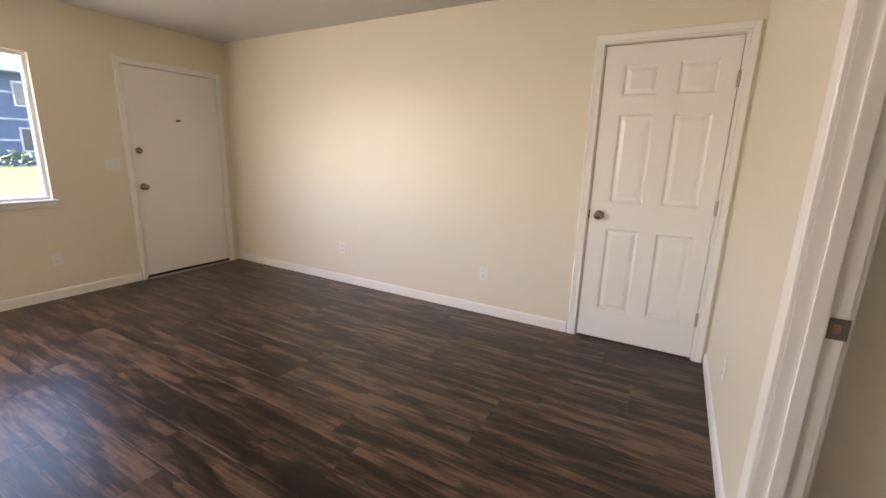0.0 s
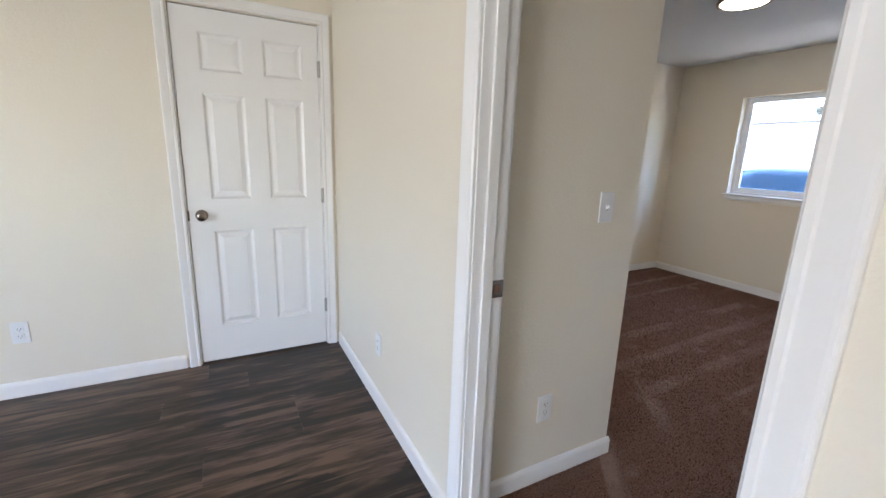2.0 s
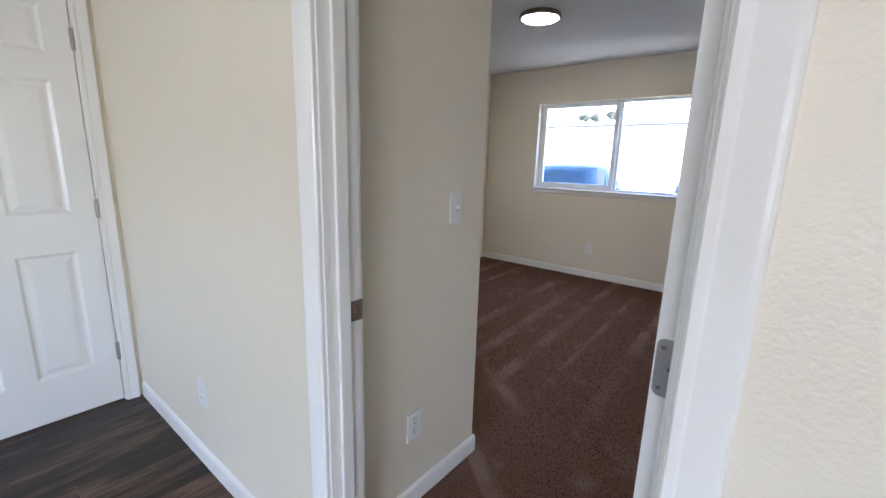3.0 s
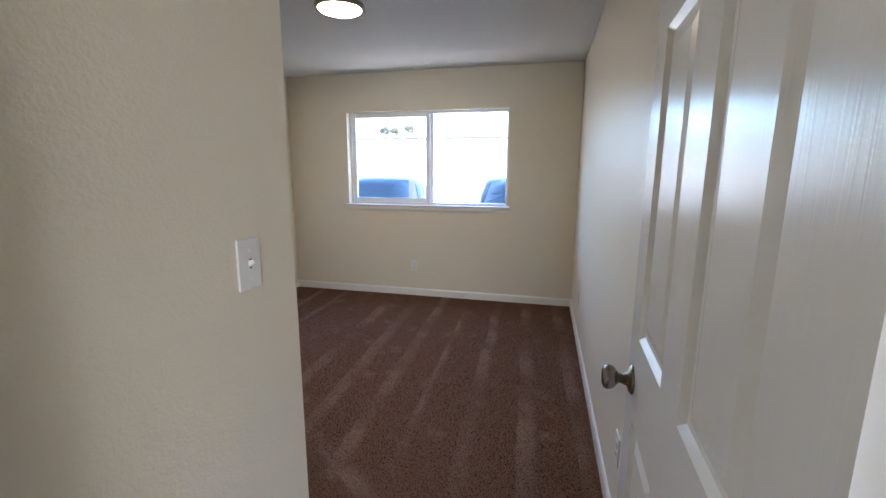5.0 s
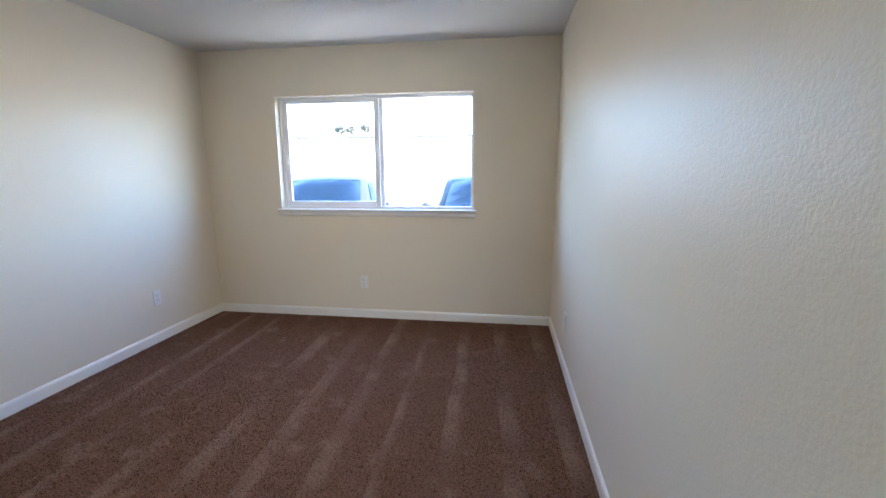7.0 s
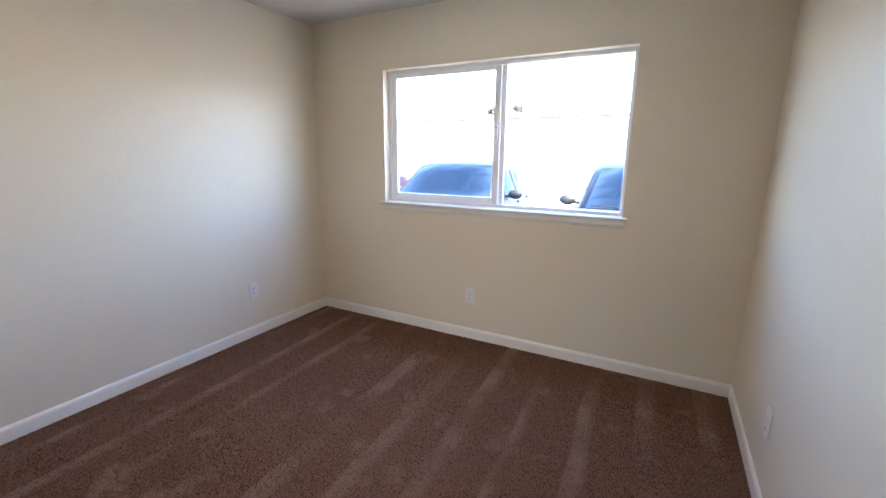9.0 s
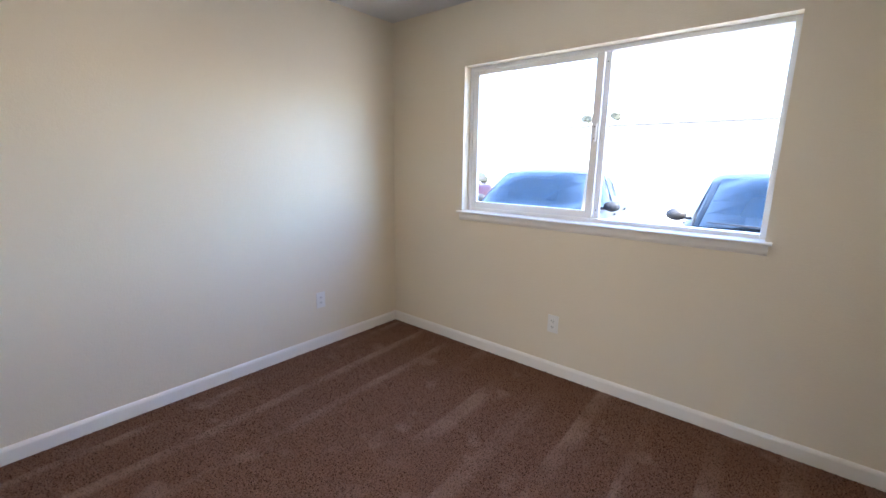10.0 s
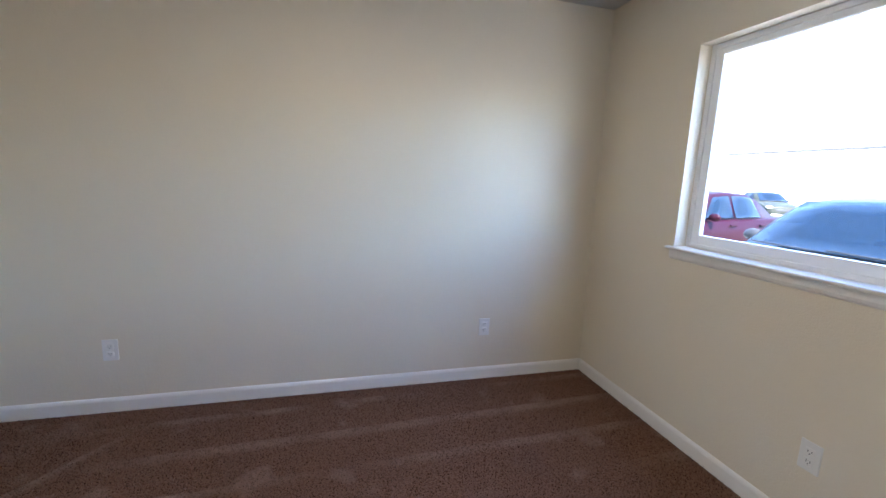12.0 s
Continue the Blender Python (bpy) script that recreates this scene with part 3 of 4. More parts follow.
# ---- windows ----
def sliding_window(name, m, w, z0, z1, depth, label):
    """White vinyl slider in a wall opening; local x along the wall from 0 to w, -y to the room."""
    e = root(name, m, label, "window", kind="structure")
    f = 0.026
    fr = part("window_frame", block((0, depth, z0), (f, depth + 0.06, z1), 0.003), VINYL, e)
    for lo, hi in (((w - f, depth, z0), (w, depth + 0.06, z1)), ((f, depth, z1 - f), (w - f, depth + 0.06, z1)), ((f, depth, z0), (w - f, depth + 0.06, z0 + f))):
        part("rail", block(lo, hi, 0.003), VINYL, fr)
    c = w * 0.523
    b = 0.045
    s = part("sash", block((f, depth + 0.004, z0 + f - 0.008), (f + b, depth + 0.03, z1 - f + 0.008), 0.004), VINYL, e, "white sliding sash")
    for lo, hi in (((c - b, depth + 0.004, z0 + f - 0.008), (c, depth + 0.03, z1 - f + 0.008)),
                   ((f + b, depth + 0.004, z1 - f - 0.028), (c - b, depth + 0.03, z1 - f + 0.008)), ((f + b, depth + 0.004, z0 + f - 0.008), (c - b, depth + 0.03, z0 + f + b))):
        part("rail", block(lo, hi, 0.004), VINYL, s)
    part("meeting_stile", block((c - 0.012, depth + 0.032, z0 + f), (c + 0.03, depth + 0.055, z1 - f), 0.003), VINYL, e)
    zc = (z0 + z1) / 2 + 0.03
    la = part("latch", block((c - 0.03, depth - 0.008, zc - 0.05), (c - 0.012, depth + 0.005, zc + 0.05), 0.004), VINYL, e, "white sash latch")
    for k in (-0.033, 0.033):
        part("screw", lathe(bmesh.new(), ((0, 0.004), (0.0015, 0.003)), Matrix.Translation((c - 0.021, depth - 0.008, zc + k)), 10), SCREW, la)
    for k in (z0 + 0.075, z1 - 0.075):
        part("screw", lathe(bmesh.new(), ((0, 0.004), (0.0015, 0.003)), Matrix.Translation((c + 0.012, depth + 0.032, k)), 10), SCREW, e)
    for a, c2, y in ((f + b - 0.004, c - b + 0.004, depth + 0.017), (c + 0.026, w - f + 0.004, depth + 0.043)):
        p = part("pane", block((a, y - 0.002, z0 + f), (c2, y + 0.002, z1 - f)), GLASS, e)
        p.visible_shadow = False
    t = 0.02                              # sill board with rounded nose and ears, apron below
    sill = part("window_sill", block((0.001, -0.002, z0 - 0.012), (w - 0.001, depth + 0.001, z0 + 0.004), 0.001), TRIM, e)
    nose = bmesh.new()
    pr = [(-0.028 - 0.008 * math.sin(a), -0.004 + 0.008 * math.cos(a)) for a in (math.pi * k / 6 for k in range(7))] + [(0.0, -0.012), (0.0, 0.004)]
    sweep(nose, pr, [lambda u, v, x=x: Vector((x, u, z0 + v)) for x in (-0.028, w + 0.028)])
    part("nose", nose, TRIM, sill)
    part("apron", sweep(bmesh.new(), ((0, 0), (-0.011, 0), (-0.012, -0.03), (-0.008, -0.042), (-0.003, -0.048), (0, -0.05)),
                        [lambda u, v, x=x: Vector((x, u, z0 - 0.012 + v)) for x in (-0.016, w + 0.016)]), TRIM, sill)
    return e


# ---- electrical fittings ----
def plate_mesh(w, h):
    return block((-w / 2, -0.006, -h / 2), (w / 2, 0, h / 2), 0.0022)


def wall_outlet(m):
    e = root("wall_outlet", m, "white duplex wall outlet in a white plate", "outlet", "wall outlets")
    part("cover_plate", plate_mesh(0.072, 0.116), PLASTIC, e)
    for k in (-0.0195, 0.0195):
        r = part("socket", block((-0.0165, -0.0085, k - 0.0145), (0.0165, -0.005, k + 0.0145), 0.003), PLASTIC, e)
        for x, hh in ((-0.0065, 0.0045), (0.0065, 0.0036)):
            part("slot", block((x - 0.0011, -0.0089, k + 0.002 - hh), (x + 0.0011, -0.0083, k + 0.002 + hh)), SLOT, r)
        part("slot", lathe(bmesh.new(), ((0.0083, 0.0023), (0.0089, 0.0023)), Matrix.Translation((0, 0, k - 0.008)), 8), SLOT, r)
    part("screw", lathe(bmesh.new(), ((0.006, 0.003), (0.0073, 0.0024)), None, 10), PLASTIC, e)
    return e


def light_switch(m, gangs=1):
    e = root("light_switch", m, "white toggle light switch in a white plate", "switch", "light switches")
    part("cover_plate", plate_mesh(0.072 + 0.046 * (gangs - 1), 0.116), PLASTIC, e)
    for g in range(gangs):
        x = 0.046 * (g - (gangs - 1) / 2)
        part("surround", block((x - 0.0055, -0.0068, -0.0125), (x + 0.0055, -0.0058, 0.0125), 0.0003), PLASTIC, e)
        for k in (-0.0095, 0.0095):
            part("slot", block((x - 0.0045, -0.0072, k - 0.0012), (x + 0.0045, -0.0066, k + 0.0012)), SLOT, e)
        bm = block((x - 0.0042, -0.02, -0.005), (x + 0.0042, -0.004, 0.005), 0.0015)
        bmesh.ops.rotate(bm, verts=bm.verts, cent=(x, -0.005, 0), matrix=Matrix.Rotation(radians(-28), 3, "X"))
        part("toggle", bm, PLASTIC, e)
        for k in (-0.03, 0.03):
            part("screw", lathe(bmesh.new(), ((0.006, 0.003), (0.0073, 0.0024)), Matrix.Translation((x, 0, k)), 10), PLASTIC, e)
    return e


def fittings():
    first = wall_outlet(pose(-1.0, LN, 0.355))
    copy_thing(first, pose(-2.56, LN, 0.36))
    for x, y, z, rz in ((LE, 2.50, 0.355, -90), (LW, 1.655, 0.345, 90), (1.073, HN, 0.34, 0), (BE, 2.453, 0.343, -90),
                        (4.09, BN, 0.36, 0), (1.99, BN, 0.35, 0), (4.01, BS, 0.34, 180), (2.02, BS, 0.335, 180)):
        copy_thing(first, pose(x, y, z, 0, 0, rz))
    light_switch(pose(1.29, HN, 1.145))
    light_switch(pose(LW, 2.166, 1.14, 0, 0, 90), 2)


def ceiling_light():
    e = root("ceiling_light", pose(3.11, 2.38, HB), "round flush ceiling light, lit, with a dark nickel rim", "ceiling light")
    up = Matrix.Rotation(radians(90), 4, "X")   # turns local -y to world down

    def turned(pr):
        return lathe(bmesh.new(), pr, up, 48)
    part("rim", turned(((0.0, 0.14), (0.006, 0.15), (0.03, 0.157), (0.04, 0.155), (0.042, 0.146), (0.036, 0.138))), NICKEL, e, "dark nickel rim")
    part("diffuser", turned(((0.034, 0.137), (0.04, 0.13), (0.045, 0.1), (0.048, 0.05), (0.049, 0.005))), GLOW, e, "glowing frosted diffuser")


# ---- outdoors ----
ASPHALT = material("asphalt", (0.27, 0.255, 0.23), 0.9, spot=(0.21, 0.20, 0.18), amount=0.7, scale=0.6, bumps=((60, 0.004),))
CONCRETE = material("concrete", (0.5, 0.48, 0.44), 0.85, spot=(0.4, 0.38, 0.35), amount=0.6, scale=2.5, bumps=((40, 0.003),))
LAWN = material("lawn", (0.03, 0.055, 0.012), 0.9, spot=(0.045, 0.065, 0.018), amount=0.8, scale=2.0, bumps=((50, 0.02),))
LEAF = material("hedge_leaf", (0.03, 0.06, 0.018), 0.6, spot=(0.05, 0.085, 0.03), amount=0.8, scale=6)
LEAF2 = material("tree_leaf", (0.12, 0.12, 0.085), 0.8, spot=(0.15, 0.145, 0.11), amount=0.8, scale=3)
BARK = material("bark", (0.12, 0.09, 0.065), 0.9, spot=(0.08, 0.06, 0.045), amount=0.8, scale=8, bumps=((12, 0.02),))
STUCCO = material("pale_stucco", (0.72, 0.69, 0.62), 0.9, spot=(0.62, 0.59, 0.53), amount=0.6, scale=0.7, bumps=((20, 0.01),))
BLUEWALL = material("blue_grey_siding", (0.04, 0.065, 0.11), 0.8, spot=(0.03, 0.05, 0.09), amount=0.6, scale=0.8, bumps=((14, 0.01),))
ROOFEDGE = material("weathered_roof_edge", (0.09, 0.085, 0.08), 0.8, spot=(0.06, 0.055, 0.05), amount=0.6, scale=1)
FARGLASS = material("far_window_glass", (0.01, 0.016, 0.026), 0.08, spot=(0.015, 0.022, 0.034), amount=0.5, scale=0.5)
BAND = material("weathered_white_trim", (0.3, 0.33, 0.36), 0.7, spot=(0.045, 0.05, 0.058), amount=0.6, scale=2)
LINE = material("parking_paint", (0.75, 0.74, 0.7), 0.8, spot=(0.55, 0.54, 0.5), amount=0.7, scale=6)
TYRE = material("tyre_rubber", (0.025, 0.025, 0.025), 0.75, spot=(0.04, 0.04, 0.04), amount=0.6, scale=20)
RIM = material("alloy_rim", (0.55, 0.55, 0.56), 0.3, 1.0, spot=(0.4, 0.4, 0.4), amount=0.5, scale=12)
# dark car glass; the blue of reflected sky is put into its base colour
CARGLASS = material("sky_blue_car_glass", (0.006, 0.016, 0.034), 0.04, spot=(0.009, 0.02, 0.04), amount=0.5, scale=3)
CARGLASS.node_tree.nodes["Principled BSDF"].inputs["IOR"].default_value = 1.42
LAMPGLASS = material("headlamp_glass", (0.7, 0.72, 0.74), 0.08, spot=(0.5, 0.52, 0.55), amount=0.5, scale=14)
TAIL = material("tail_lamp", (0.4, 0.02, 0.02), 0.15, spot=(0.25, 0.01, 0.01), amount=0.5, scale=14)
BLACKPLASTIC = material("black_plastic", (0.02, 0.02, 0.022), 0.5, spot=(0.03, 0.03, 0.03), amount=0.5, scale=20)


def car_paint(name, c):
    m = material(name, c, 0.38, 0.0, spot=tuple(k * 0.85 for k in c), amount=0.3, scale=4)
    m.node_tree.nodes["Principled BSDF"].inputs["Specular IOR Level"].default_value = 0.08
    return m


# stations along the car, nose at 0: x, half width, sill height, shoulder height
BODY = ((0.0, 0.60, 0.30, 0.58), (0.06, 0.72, 0.24, 0.66), (0.3, 0.83, 0.2, 0.74), (0.8, 0.88, 0.19, 0.83), (1.3, 0.895, 0.19, 0.90), (1.9, 0.9, 0.19, 0.93),
        (2.8, 0.9, 0.19, 0.95), (3.6, 0.895, 0.2, 0.97), (4.2, 0.86, 0.22, 0.98), (4.5, 0.78, 0.26, 0.96), (4.58, 0.68, 0.34, 0.86))
# greenhouse: x, half width at the belt, half width at the roof, belt height, roof height
CABIN = ((1.22, 0.74, 0.72, 0.90, 0.905), (1.62, 0.78, 0.66, 0.92, 1.20), (1.98, 0.80, 0.62, 0.94, 1.385), (2.5, 0.81, 0.63, 0.95, 1.44),
         (3.05, 0.80, 0.62, 0.96, 1.42), (3.4, 0.78, 0.6, 0.965, 1.33), (3.95, 0.72, 0.66, 0.97, 0.985))


def lofted(bm, rings, caps=True):
    vs = [[bm.verts.new(p) for p in r] for r in rings]
    n = len(vs[0])
    for a, b in zip(vs, vs[1:]):
        for k in range(n - 1):
            f = bm.faces.new((a[k], a[k + 1], b[k + 1], b[k]))
            f.smooth = True
    if caps:
        bm.faces.new(vs[0])
        bm.faces.new(vs[-1][::-1])
    return bm


def pane_on(bm, quad, lift, n=4):
    """A slightly bowed sheet over four corners, lifted off the shell, with thickness."""
    a, b, c, d = (Vector(q) for q in quad)
    nor = (b - a).cross(d - a).normalized()
    rows = []
    for i in range(n + 1):
        u = i / n
        row = []
        for j in range(n + 1):
            v = j / n
            p = (a * (1 - u) + b * u) * (1 - v) + (d * (1 - u) + c * u) * v
            row.append(bm.verts.new(p + nor * (lift + 0.03 * math.sin(math.pi * u))))
        rows.append(row)
    for i in range(n):
        for j in range(n):
            f = bm.faces.new((rows[i][j], rows[i + 1][j], rows[i + 1][j + 1], rows[i][j + 1]))
            f.smooth = True
    bmesh.ops.solidify(bm, geom=bm.faces[:], thickness=0.008)
    return bm


def parked_car(m, paint, label, mirror=None):
    """Four-door saloon; local x runs from the nose to the tail."""
    e = root("parked_car", m, label, "car", "parked cars")
    rings = []
    for x, w, z0, z1 in BODY:
        zm = z0 + (z1 - z0) * 0.62
        half = [(w * 0.86, z0), (w, z0 + 0.1), (w * 1.0, zm), (w * 0.965, z1 - 0.035), (w * 0.9, z1), (w * 0.5, z1 + 0.03), (0, z1 + 0.038)]
        rings.append([(x, -a, b) for a, b in half] + [(x, a, b) for a, b in half[-2::-1]])
    body = part("body", lofted(bmesh.new(), rings), paint, e)
    rings = []
    for x, wb, wr, zb, zr in CABIN:
        half = [(wb, zb - 0.06), (wb, zb), (wr + 0.02, zr - 0.05 * (zr - zb)), (wr - 0.08, zr), (wr * 0.5, zr + 0.02), (0, zr + 0.025)]
        rings.append([(x, -a, b) for a, b in half] + [(x, a, b) for a, b in half[-2::-1]])
    part("cabin", lofted(bmesh.new(), rings), paint, e)
    ws = part("windshield", pane_on(bmesh.new(), ((1.235, 0.70, 0.935), (1.235, -0.70, 0.935), (1.93, -0.565, 1.385), (1.93, 0.565, 1.385)), 0.018), CARGLASS, e, "windshield coloured blue for the sky it reflects")
    bm = bmesh.new()
    for y0, y1 in ((-0.62, 0.02), (0.02, 0.64)):
        a = Vector((1.245, y0, 0.975))
        sweep(bm, ((0, 0), (0.012, 0), (0.012, 0.012), (0, 0.012)), [lambda u, v, q=q: Vector((q[0] + u - 0.02, q[1], q[2] + v)) for q in ((1.24, y0, 0.972), (1.25, y1, 0.99))])
    part("wiper", bm, BLACKPLASTIC, ws)
    part("rear_window", pane_on(bmesh.new(), ((3.93, -0.62, 1.0), (3.93, 0.62, 1.0), (3.42, 0.53, 1.34), (3.42, -0.53, 1.34)), 0.018), CARGLASS, e)
    for s in (-1, 1):
        for q in (((1.75, 0.80, 0.965), (2.52, 0.822, 0.975), (2.52, 0.665, 1.375), (2.08, 0.66, 1.335)),
                  ((2.58, 0.822, 0.978), (3.35, 0.80, 0.985), (3.2, 0.655, 1.335), (2.58, 0.665, 1.375))):
            q = [(x, y * s, z) for x, y, z in q]
            part("side_window", pane_on(bmesh.new(), q if s < 0 else (q[1], q[0], q[3], q[2]), 0.006), CARGLASS, e)
        mm = bmesh.new()
        bmesh.ops.create_uvsphere(mm, u_segments=14, v_segments=8, radius=1, matrix=Matrix.Translation((1.80, s * 0.95, 1.0)) @ Matrix.Diagonal((0.06, 0.105, 0.07, 1)))
        for f in mm.faces:
            f.smooth = True
        box(mm, (1.79, min(s * 0.80, s * 0.90), 0.95), (1.85, max(s * 0.80, s * 0.90), 0.985), 0.008)
        part("mirror", mm, mirror or paint, e)
        for z in (0.83,):
            for x in (2.35, 3.2):
                part("door_handle", block((x, min(s * 0.885, s * 0.915), z), (x + 0.16, max(s * 0.885, s * 0.915), z + 0.028), 0.008), paint, e)
        hl = bmesh.new()
        bmesh.ops.create_uvsphere(hl, u_segments=14, v_segments=8, radius=1, matrix=Matrix.Translation((0.2, s * 0.64, 0.64)) @ Matrix.Diagonal((0.18, 0.17, 0.075, 1)))
        part("headlight", hl, LAMPGLASS, e)
        tl = bmesh.new()
        bmesh.ops.create_uvsphere(tl, u_segments=14, v_segments=8, radius=1, matrix=Matrix.Translation((4.48, s * 0.66, 0.82)) @ Matrix.Diagonal((0.1, 0.17, 0.08, 1)))
        part("tail_light", tl, TAIL, e)
        for x in (0.88, 3.6):
            wm = Matrix.Translation((x, s * 0.8, 0.315)) @ (Matrix() if s < 0 else Matrix.Rotation(math.pi, 4, "Z"))
            wh = part("wheel", lathe(bmesh.new(), ((-0.1, 0.22), (-0.1, 0.29), (-0.06, 0.315), (0.08, 0.315), (0.11, 0.29), (0.11, 0.21), (0.08, 0.2)), wm, 28), TYRE, e)
            part("rim", lathe(bmesh.new(), ((0.07, 0.205), (0.1, 0.2), (0.09, 0.15), (0.105, 0.06), (0.115, 0.02)), wm, 20), RIM, wh)
    part("grille", block((-0.012, -0.42, 0.44), (0.1, 0.42, 0.56), 0.02), BLACKPLASTIC, e)
    return e


def foliage(bm, centre, size, n, leaf, seed):
    rnd = random.Random(seed)
    for _ in range(n):
        d = Vector((rnd.gauss(0, 1), rnd.gauss(0, 1), rnd.gauss(0, 1))).normalized() * rnd.random() ** 0.4
        c = Vector(centre) + Vector((d.x * size[0], d.y * size[1], d.z * size[2]))
        a = Vector((rnd.gauss(0, 1), rnd.gauss(0, 1), rnd.gauss(0, 1))).normalized() * leaf
        b = a.orthogonal().normalized() * leaf * 0.5
        vs = [bm.verts.new(c + k) for k in (-a, b, a, -b)]
        bm.faces.new(vs)
    return bm


def tree(m, height, seed):
    e = root("tree", m, "small distant tree with a ragged crown", "tree", "far trees")
    rnd = random.Random(seed)
    bm = bmesh.new()
    bmesh.ops.create_cone(bm, cap_ends=True, segments=9, radius1=0.22, radius2=0.1, depth=height * 0.8, matrix=Matrix.Translation((0, 0, height * 0.4)))
    for k in range(6):
        a = k * 1.05
        mm = Matrix.Translation((0.5 * math.cos(a), 0.5 * math.sin(a), height * (0.7 + 0.02 * k))) @ Matrix.Rotation(a, 4, "Z") @ Matrix.Rotation(radians(50), 4, "Y")
        bmesh.ops.create_cone(bm, cap_ends=True, segments=6, radius1=0.07, radius2=0.025, depth=1.4, matrix=mm)
    part("trunk", bm, BARK, e)
    bm = bmesh.new()
    for k in range(9):
        a = rnd.random() * math.tau
        foliage(bm, (0.6 * math.cos(a), 0.6 * math.sin(a), height * 0.88 + rnd.uniform(-0.6, 0.6)), (0.55, 0.55, 0.45), 110, 0.2, seed + k)
    part("crown", bm, LEAF2, e)
    return e


def outdoors():
    setting("ground", block((-250, -250, -1.0), (250, 250, GROUND - 0.02)), ASPHALT, "pale sunlit asphalt and bare ground all around")
    setting("pavement", block((BE + 0.16, -12, GROUND - 0.02), (BE + 1.0, 16, GROUND + 0.02), 0.01), CONCRETE, "concrete walk under the bedroom window")
    setting("lawn", block((-34, -25, GROUND - 0.02), (-6.2, 40, GROUND + 0.01)), LAWN, "bright green mown lawn before the apartments")
    setting("pavement_front", block((-15.0, -25, GROUND + 0.011), (-12.4, 40, GROUND + 0.025), 0.005), CONCRETE, "pale concrete walk across the lawn")
    for k in range(5):
        setting("parking_line", block((5.9, -0.05, GROUND - 0.021), (10.9, 0.05, GROUND - 0.016)), LINE, "white painted parking line").matrix_basis = pose(0.35, 0.05 + 2.55 * k - 2.55, 0, 0, 0, 6)
    silver, blue, red, pale = (car_paint(n, c) for n, c in (("silver_paint", (0.024, 0.027, 0.032)), ("blue_silver_paint", (0.014, 0.022, 0.033)),
                                                            ("red_paint", (0.012, 0.0012, 0.005)), ("pale_green_paint", (0.024, 0.027, 0.022))))
    parked_car(pose(6.07, 3.86, GROUND - 0.02, 0, 0, 8), silver, "silver four-door saloon with glass coloured blue for reflected sky, parked nose-in")
    parked_car(pose(5.95, 1.22, GROUND - 0.02, 0, 0, 6), blue, "blue-silver saloon parked nose-in beside the window", BLACKPLASTIC)
    parked_car(pose(7.7, 7.95, GROUND - 0.02, 0, 0, 8), red, "dark red saloon parked in the next bay")
    parked_car(pose(27, 18.6, GROUND - 0.02, 0, 0, 62), pale, "pale green saloon parked across the lot")
    # long low building across the lot
    b = root("low_building", pose(44, 0, GROUND), "long low pale stucco building with dark roof edge", "building")
    wall = part("wall", block((0, -70, 0), (12, 90, 5.1)), STUCCO, b)
    part("roof", block((-0.25, -70.6, 5.1), (12.6, 90.6, 5.28), 0.03), ROOFEDGE, b)
    for y, x, h, s in ((32.2, 80, 11.2, 3), (30.2, 80, 11.0, 11), (27.2, 80, 11.6, 23)):
        tree(pose(x, y, GROUND - 0.02), h, s)
    # two-storey apartments beyond the lawn
    a = root("apartment_building", pose(-36, 0, GROUND), "two-storey blue-grey apartment building with white trim", "building")
    part("wall", block((-12, -20, 0), (0, 45, 5.5)), BLUEWALL, a)
    part("roof", block((-12.6, -20.6, 5.5), (0.8, 45.6, 5.85), 0.03), BAND, a)
    for z in (2.72, 1.45, 4.3):
        part("trim_band", block((0, -20, z), (0.08, 45, z + 0.12), 0.01), BAND, a)
    for k in range(13):
        y = -18 + 4.8 * k
        for z in (0.5, 3.25):
            w = part("window", block((-0.04, y, z + 0.3), (0.07, y + 2.0, z + 1.8), 0.02), BAND, a)
            part("pane", block((0.05, y + 0.1, z + 0.4), (0.085, y + 0.95, z + 1.7)), FARGLASS, w)
            part("pane", block((0.05, y + 1.05, z + 0.4), (0.085, y + 1.9, z + 1.7)), FARGLASS, w)
    bm = bmesh.new()
    for k in range(60):
        foliage(bm, (-33.5, -14 + k * 0.9, GROUND + 0.45), (0.7, 0.7, 0.55), 60, 0.13, k)
    tagged(finish("hedge", bm, LEAF), "dark green clipped hedge along the apartments", "hedge", kind="stuff")


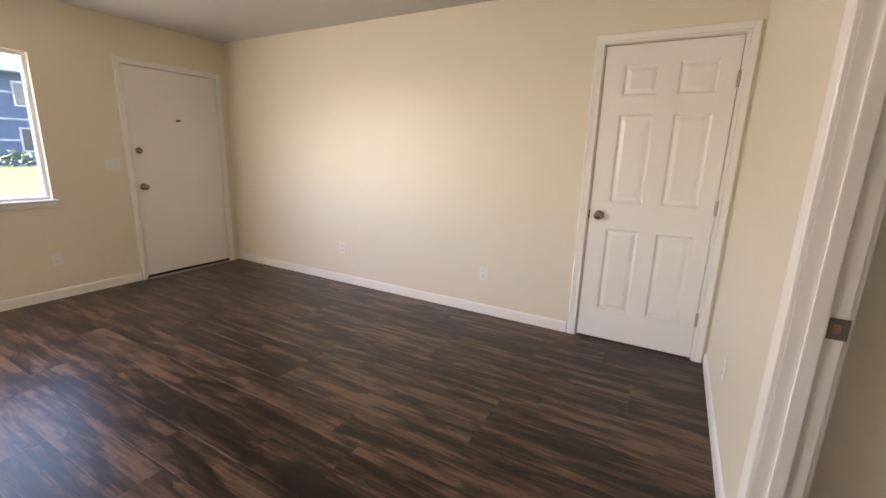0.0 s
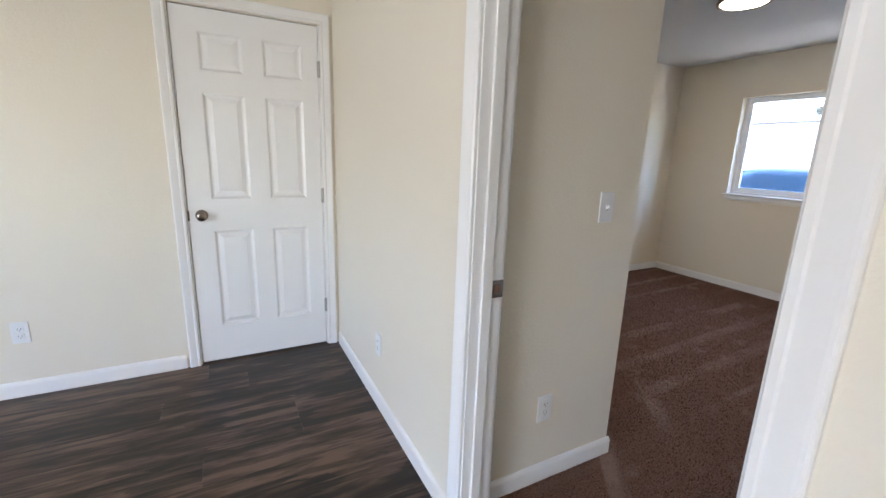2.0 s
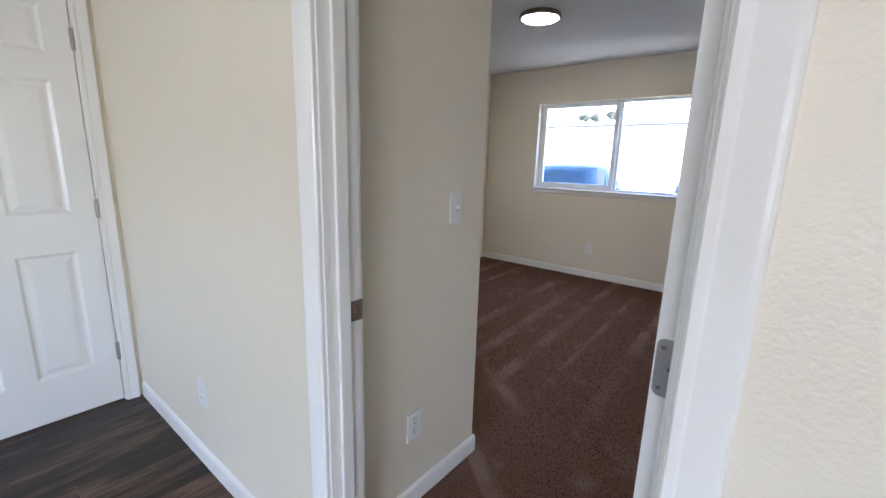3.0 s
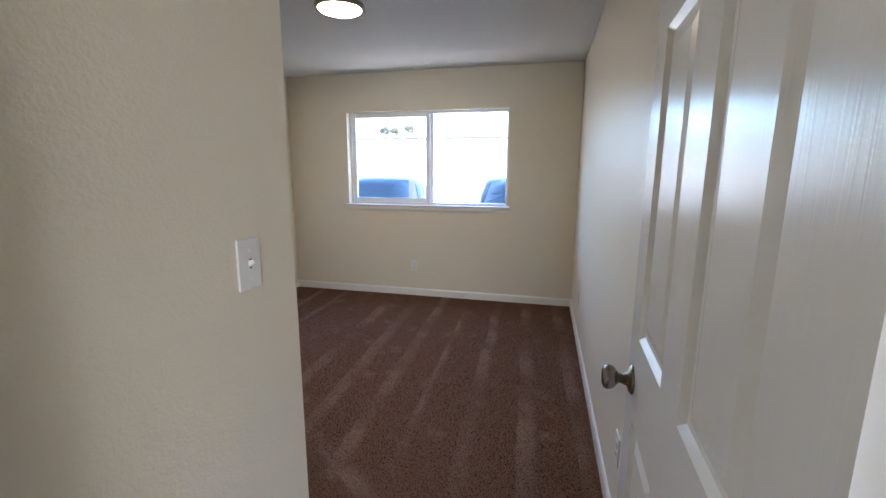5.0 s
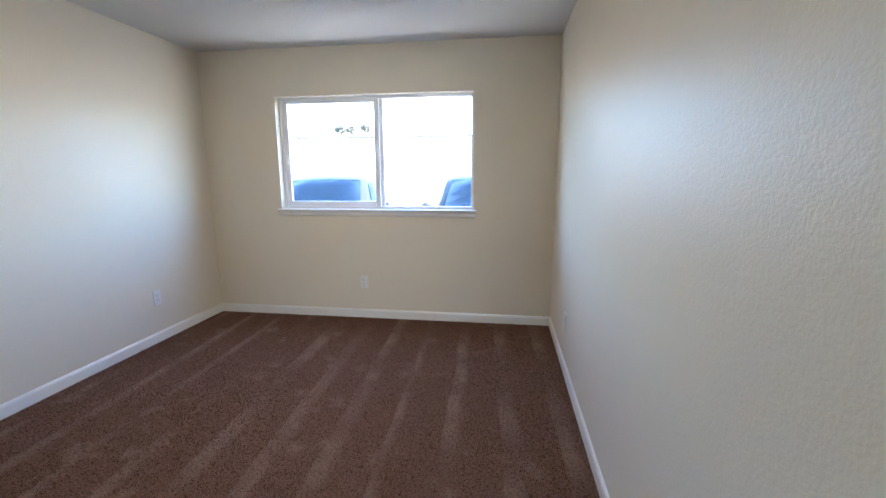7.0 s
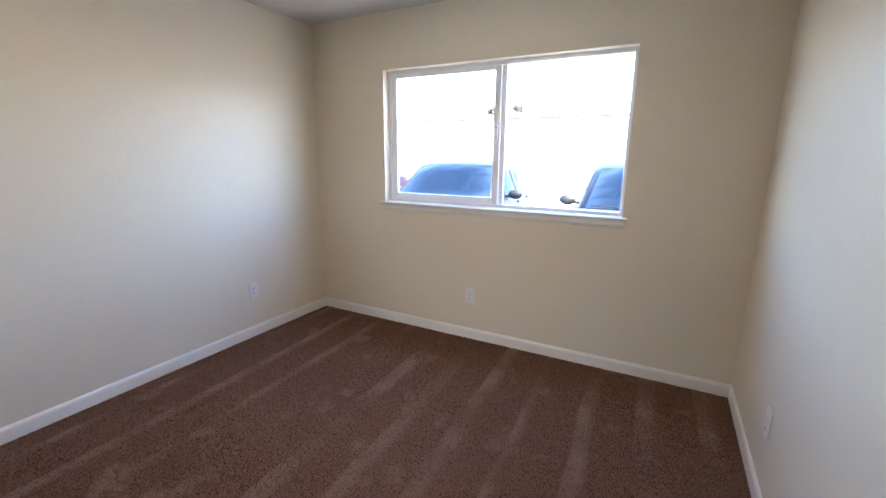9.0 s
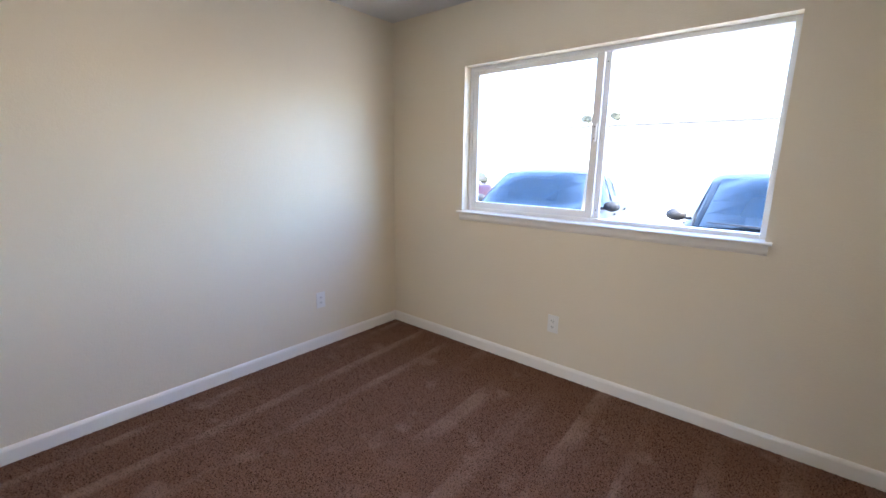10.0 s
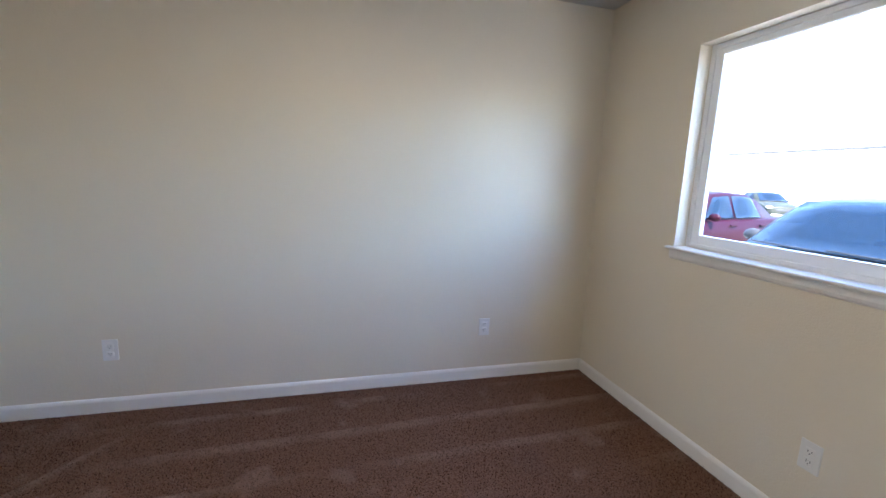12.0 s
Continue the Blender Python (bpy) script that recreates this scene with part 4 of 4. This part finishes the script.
def plank_floor():
    """Planks run along x; lengths 1.22 m, staggered row by row."""
    f = setting("floor", block((LW - 0.001, LS, -0.006), (LE + 0.055, LN + 0.03, -0.003)), PLY, "dark brown wood-look vinyl plank floor")
    w, ln, gap, t = 0.18, 1.22, 0.0002, 0.004
    meshes = {}
    rnd = random.Random(4)

    def mesh_for(length, width):
        key = (round(length, 3), round(width, 3))
        if key not in meshes:
            bm = bmesh.new()
            c, x, y = 0.0004, length - gap, width - gap
            lo = [bm.verts.new(p) for p in ((0, 0, -t), (x, 0, -t), (x, y, -t), (0, y, -t))]
            mid = [bm.verts.new(p) for p in ((0, 0, -c), (x, 0, -c), (x, y, -c), (0, y, -c))]
            hi = [bm.verts.new(p) for p in ((c, c, 0), (x - c, c, 0), (x - c, y - c, 0), (c, y - c, 0))]
            for a, b in ((lo, mid), (mid, hi)):
                for k in range(4):
                    bm.faces.new((a[k], a[(k + 1) % 4], b[(k + 1) % 4], b[k]))
            bm.faces.new(hi)
            me = bpy.data.meshes.new("plank")
            bm.to_mesh(me)
            bm.free()
            me.materials.append(PLANK)
            meshes[key] = me
        return meshes[key]

    y = LN - 0.02
    while y > LS:
        y0 = max(y - w, LS)
        x = LW
        first = rnd.choice((0.2, 0.4, 0.61, 0.82, 1.0))
        end = LE + 0.05 if JS - 0.1 < y0 < JN else LE - 0.001
        while x < end - 0.005:
            x1 = min(x + (first or ln), end)
            first = None
            ob = new("plank", mesh_for(x1 - x, y - y0))
            ob.location = (x, y0, 0)
            ob.parent = f
            x = x1
        y = y0


def carpet():
    """Carpet base, and a pile of short leaning tufts."""
    x0, x1, y0, y1 = LE + 0.06, BE, BS, BN
    bm = bmesh.new()
    box(bm, (BW, y0, -0.02), (x1, y1, 0.0))
    box(bm, (x0, y0, -0.02), (BW, HN, 0.0))
    f = setting("carpet", bm, CARPET, "brown cut-pile carpet with vacuum tracks")
    rng = np.random.default_rng(5)
    n = 230000
    x, y = rng.uniform(x0 + 0.01, x1, n), rng.uniform(y0, y1, n)
    keep = (x > BW) | (y < HN)
    x, y = x[keep], y[keep]
    n = len(x)
    a = rng.uniform(0, math.tau, n)
    w, h = rng.uniform(0.0018, 0.0034, n), rng.uniform(0.004, 0.008, n)
    lx, ly = rng.normal(0, 0.004, n), rng.normal(0, 0.004, n)
    co = np.zeros((n, 3, 3))
    co[:, 0] = np.stack([x - w * np.cos(a), y - w * np.sin(a), np.full(n, -0.001)], 1)
    co[:, 1] = np.stack([x + w * np.cos(a), y + w * np.sin(a), np.full(n, -0.001)], 1)
    co[:, 2] = np.stack([x + lx, y + ly, h], 1)
    me = bpy.data.meshes.new("carpet_tufts")
    me.from_pydata(co.reshape(-1, 3).tolist(), [], np.arange(3 * n).reshape(-1, 3).tolist())
    me.materials.append(CARPET)
    ob = new("carpet_tufts", me)
    ob.parent = f
    tagged(ob, kind="stuff")


# ---- build ----
walls()
baseboards()
closet_door()
bedroom_door()
front_door()
sliding_window("window_1", pose(BE, WY1, 0, 0, 0, -90), WY1 - WY0, WZ0, WZ1, 0.07, "white vinyl sliding window with painted sill over the parking lot")
sliding_window("window_2", pose(LW, VY0, 0, 0, 0, 90), VY1 - VY0, VZ0, VZ1, 0.05, "white vinyl sliding window with painted sill facing the lawn")
fittings()
ceiling_light()
outdoors()
carpet()
plank_floor()
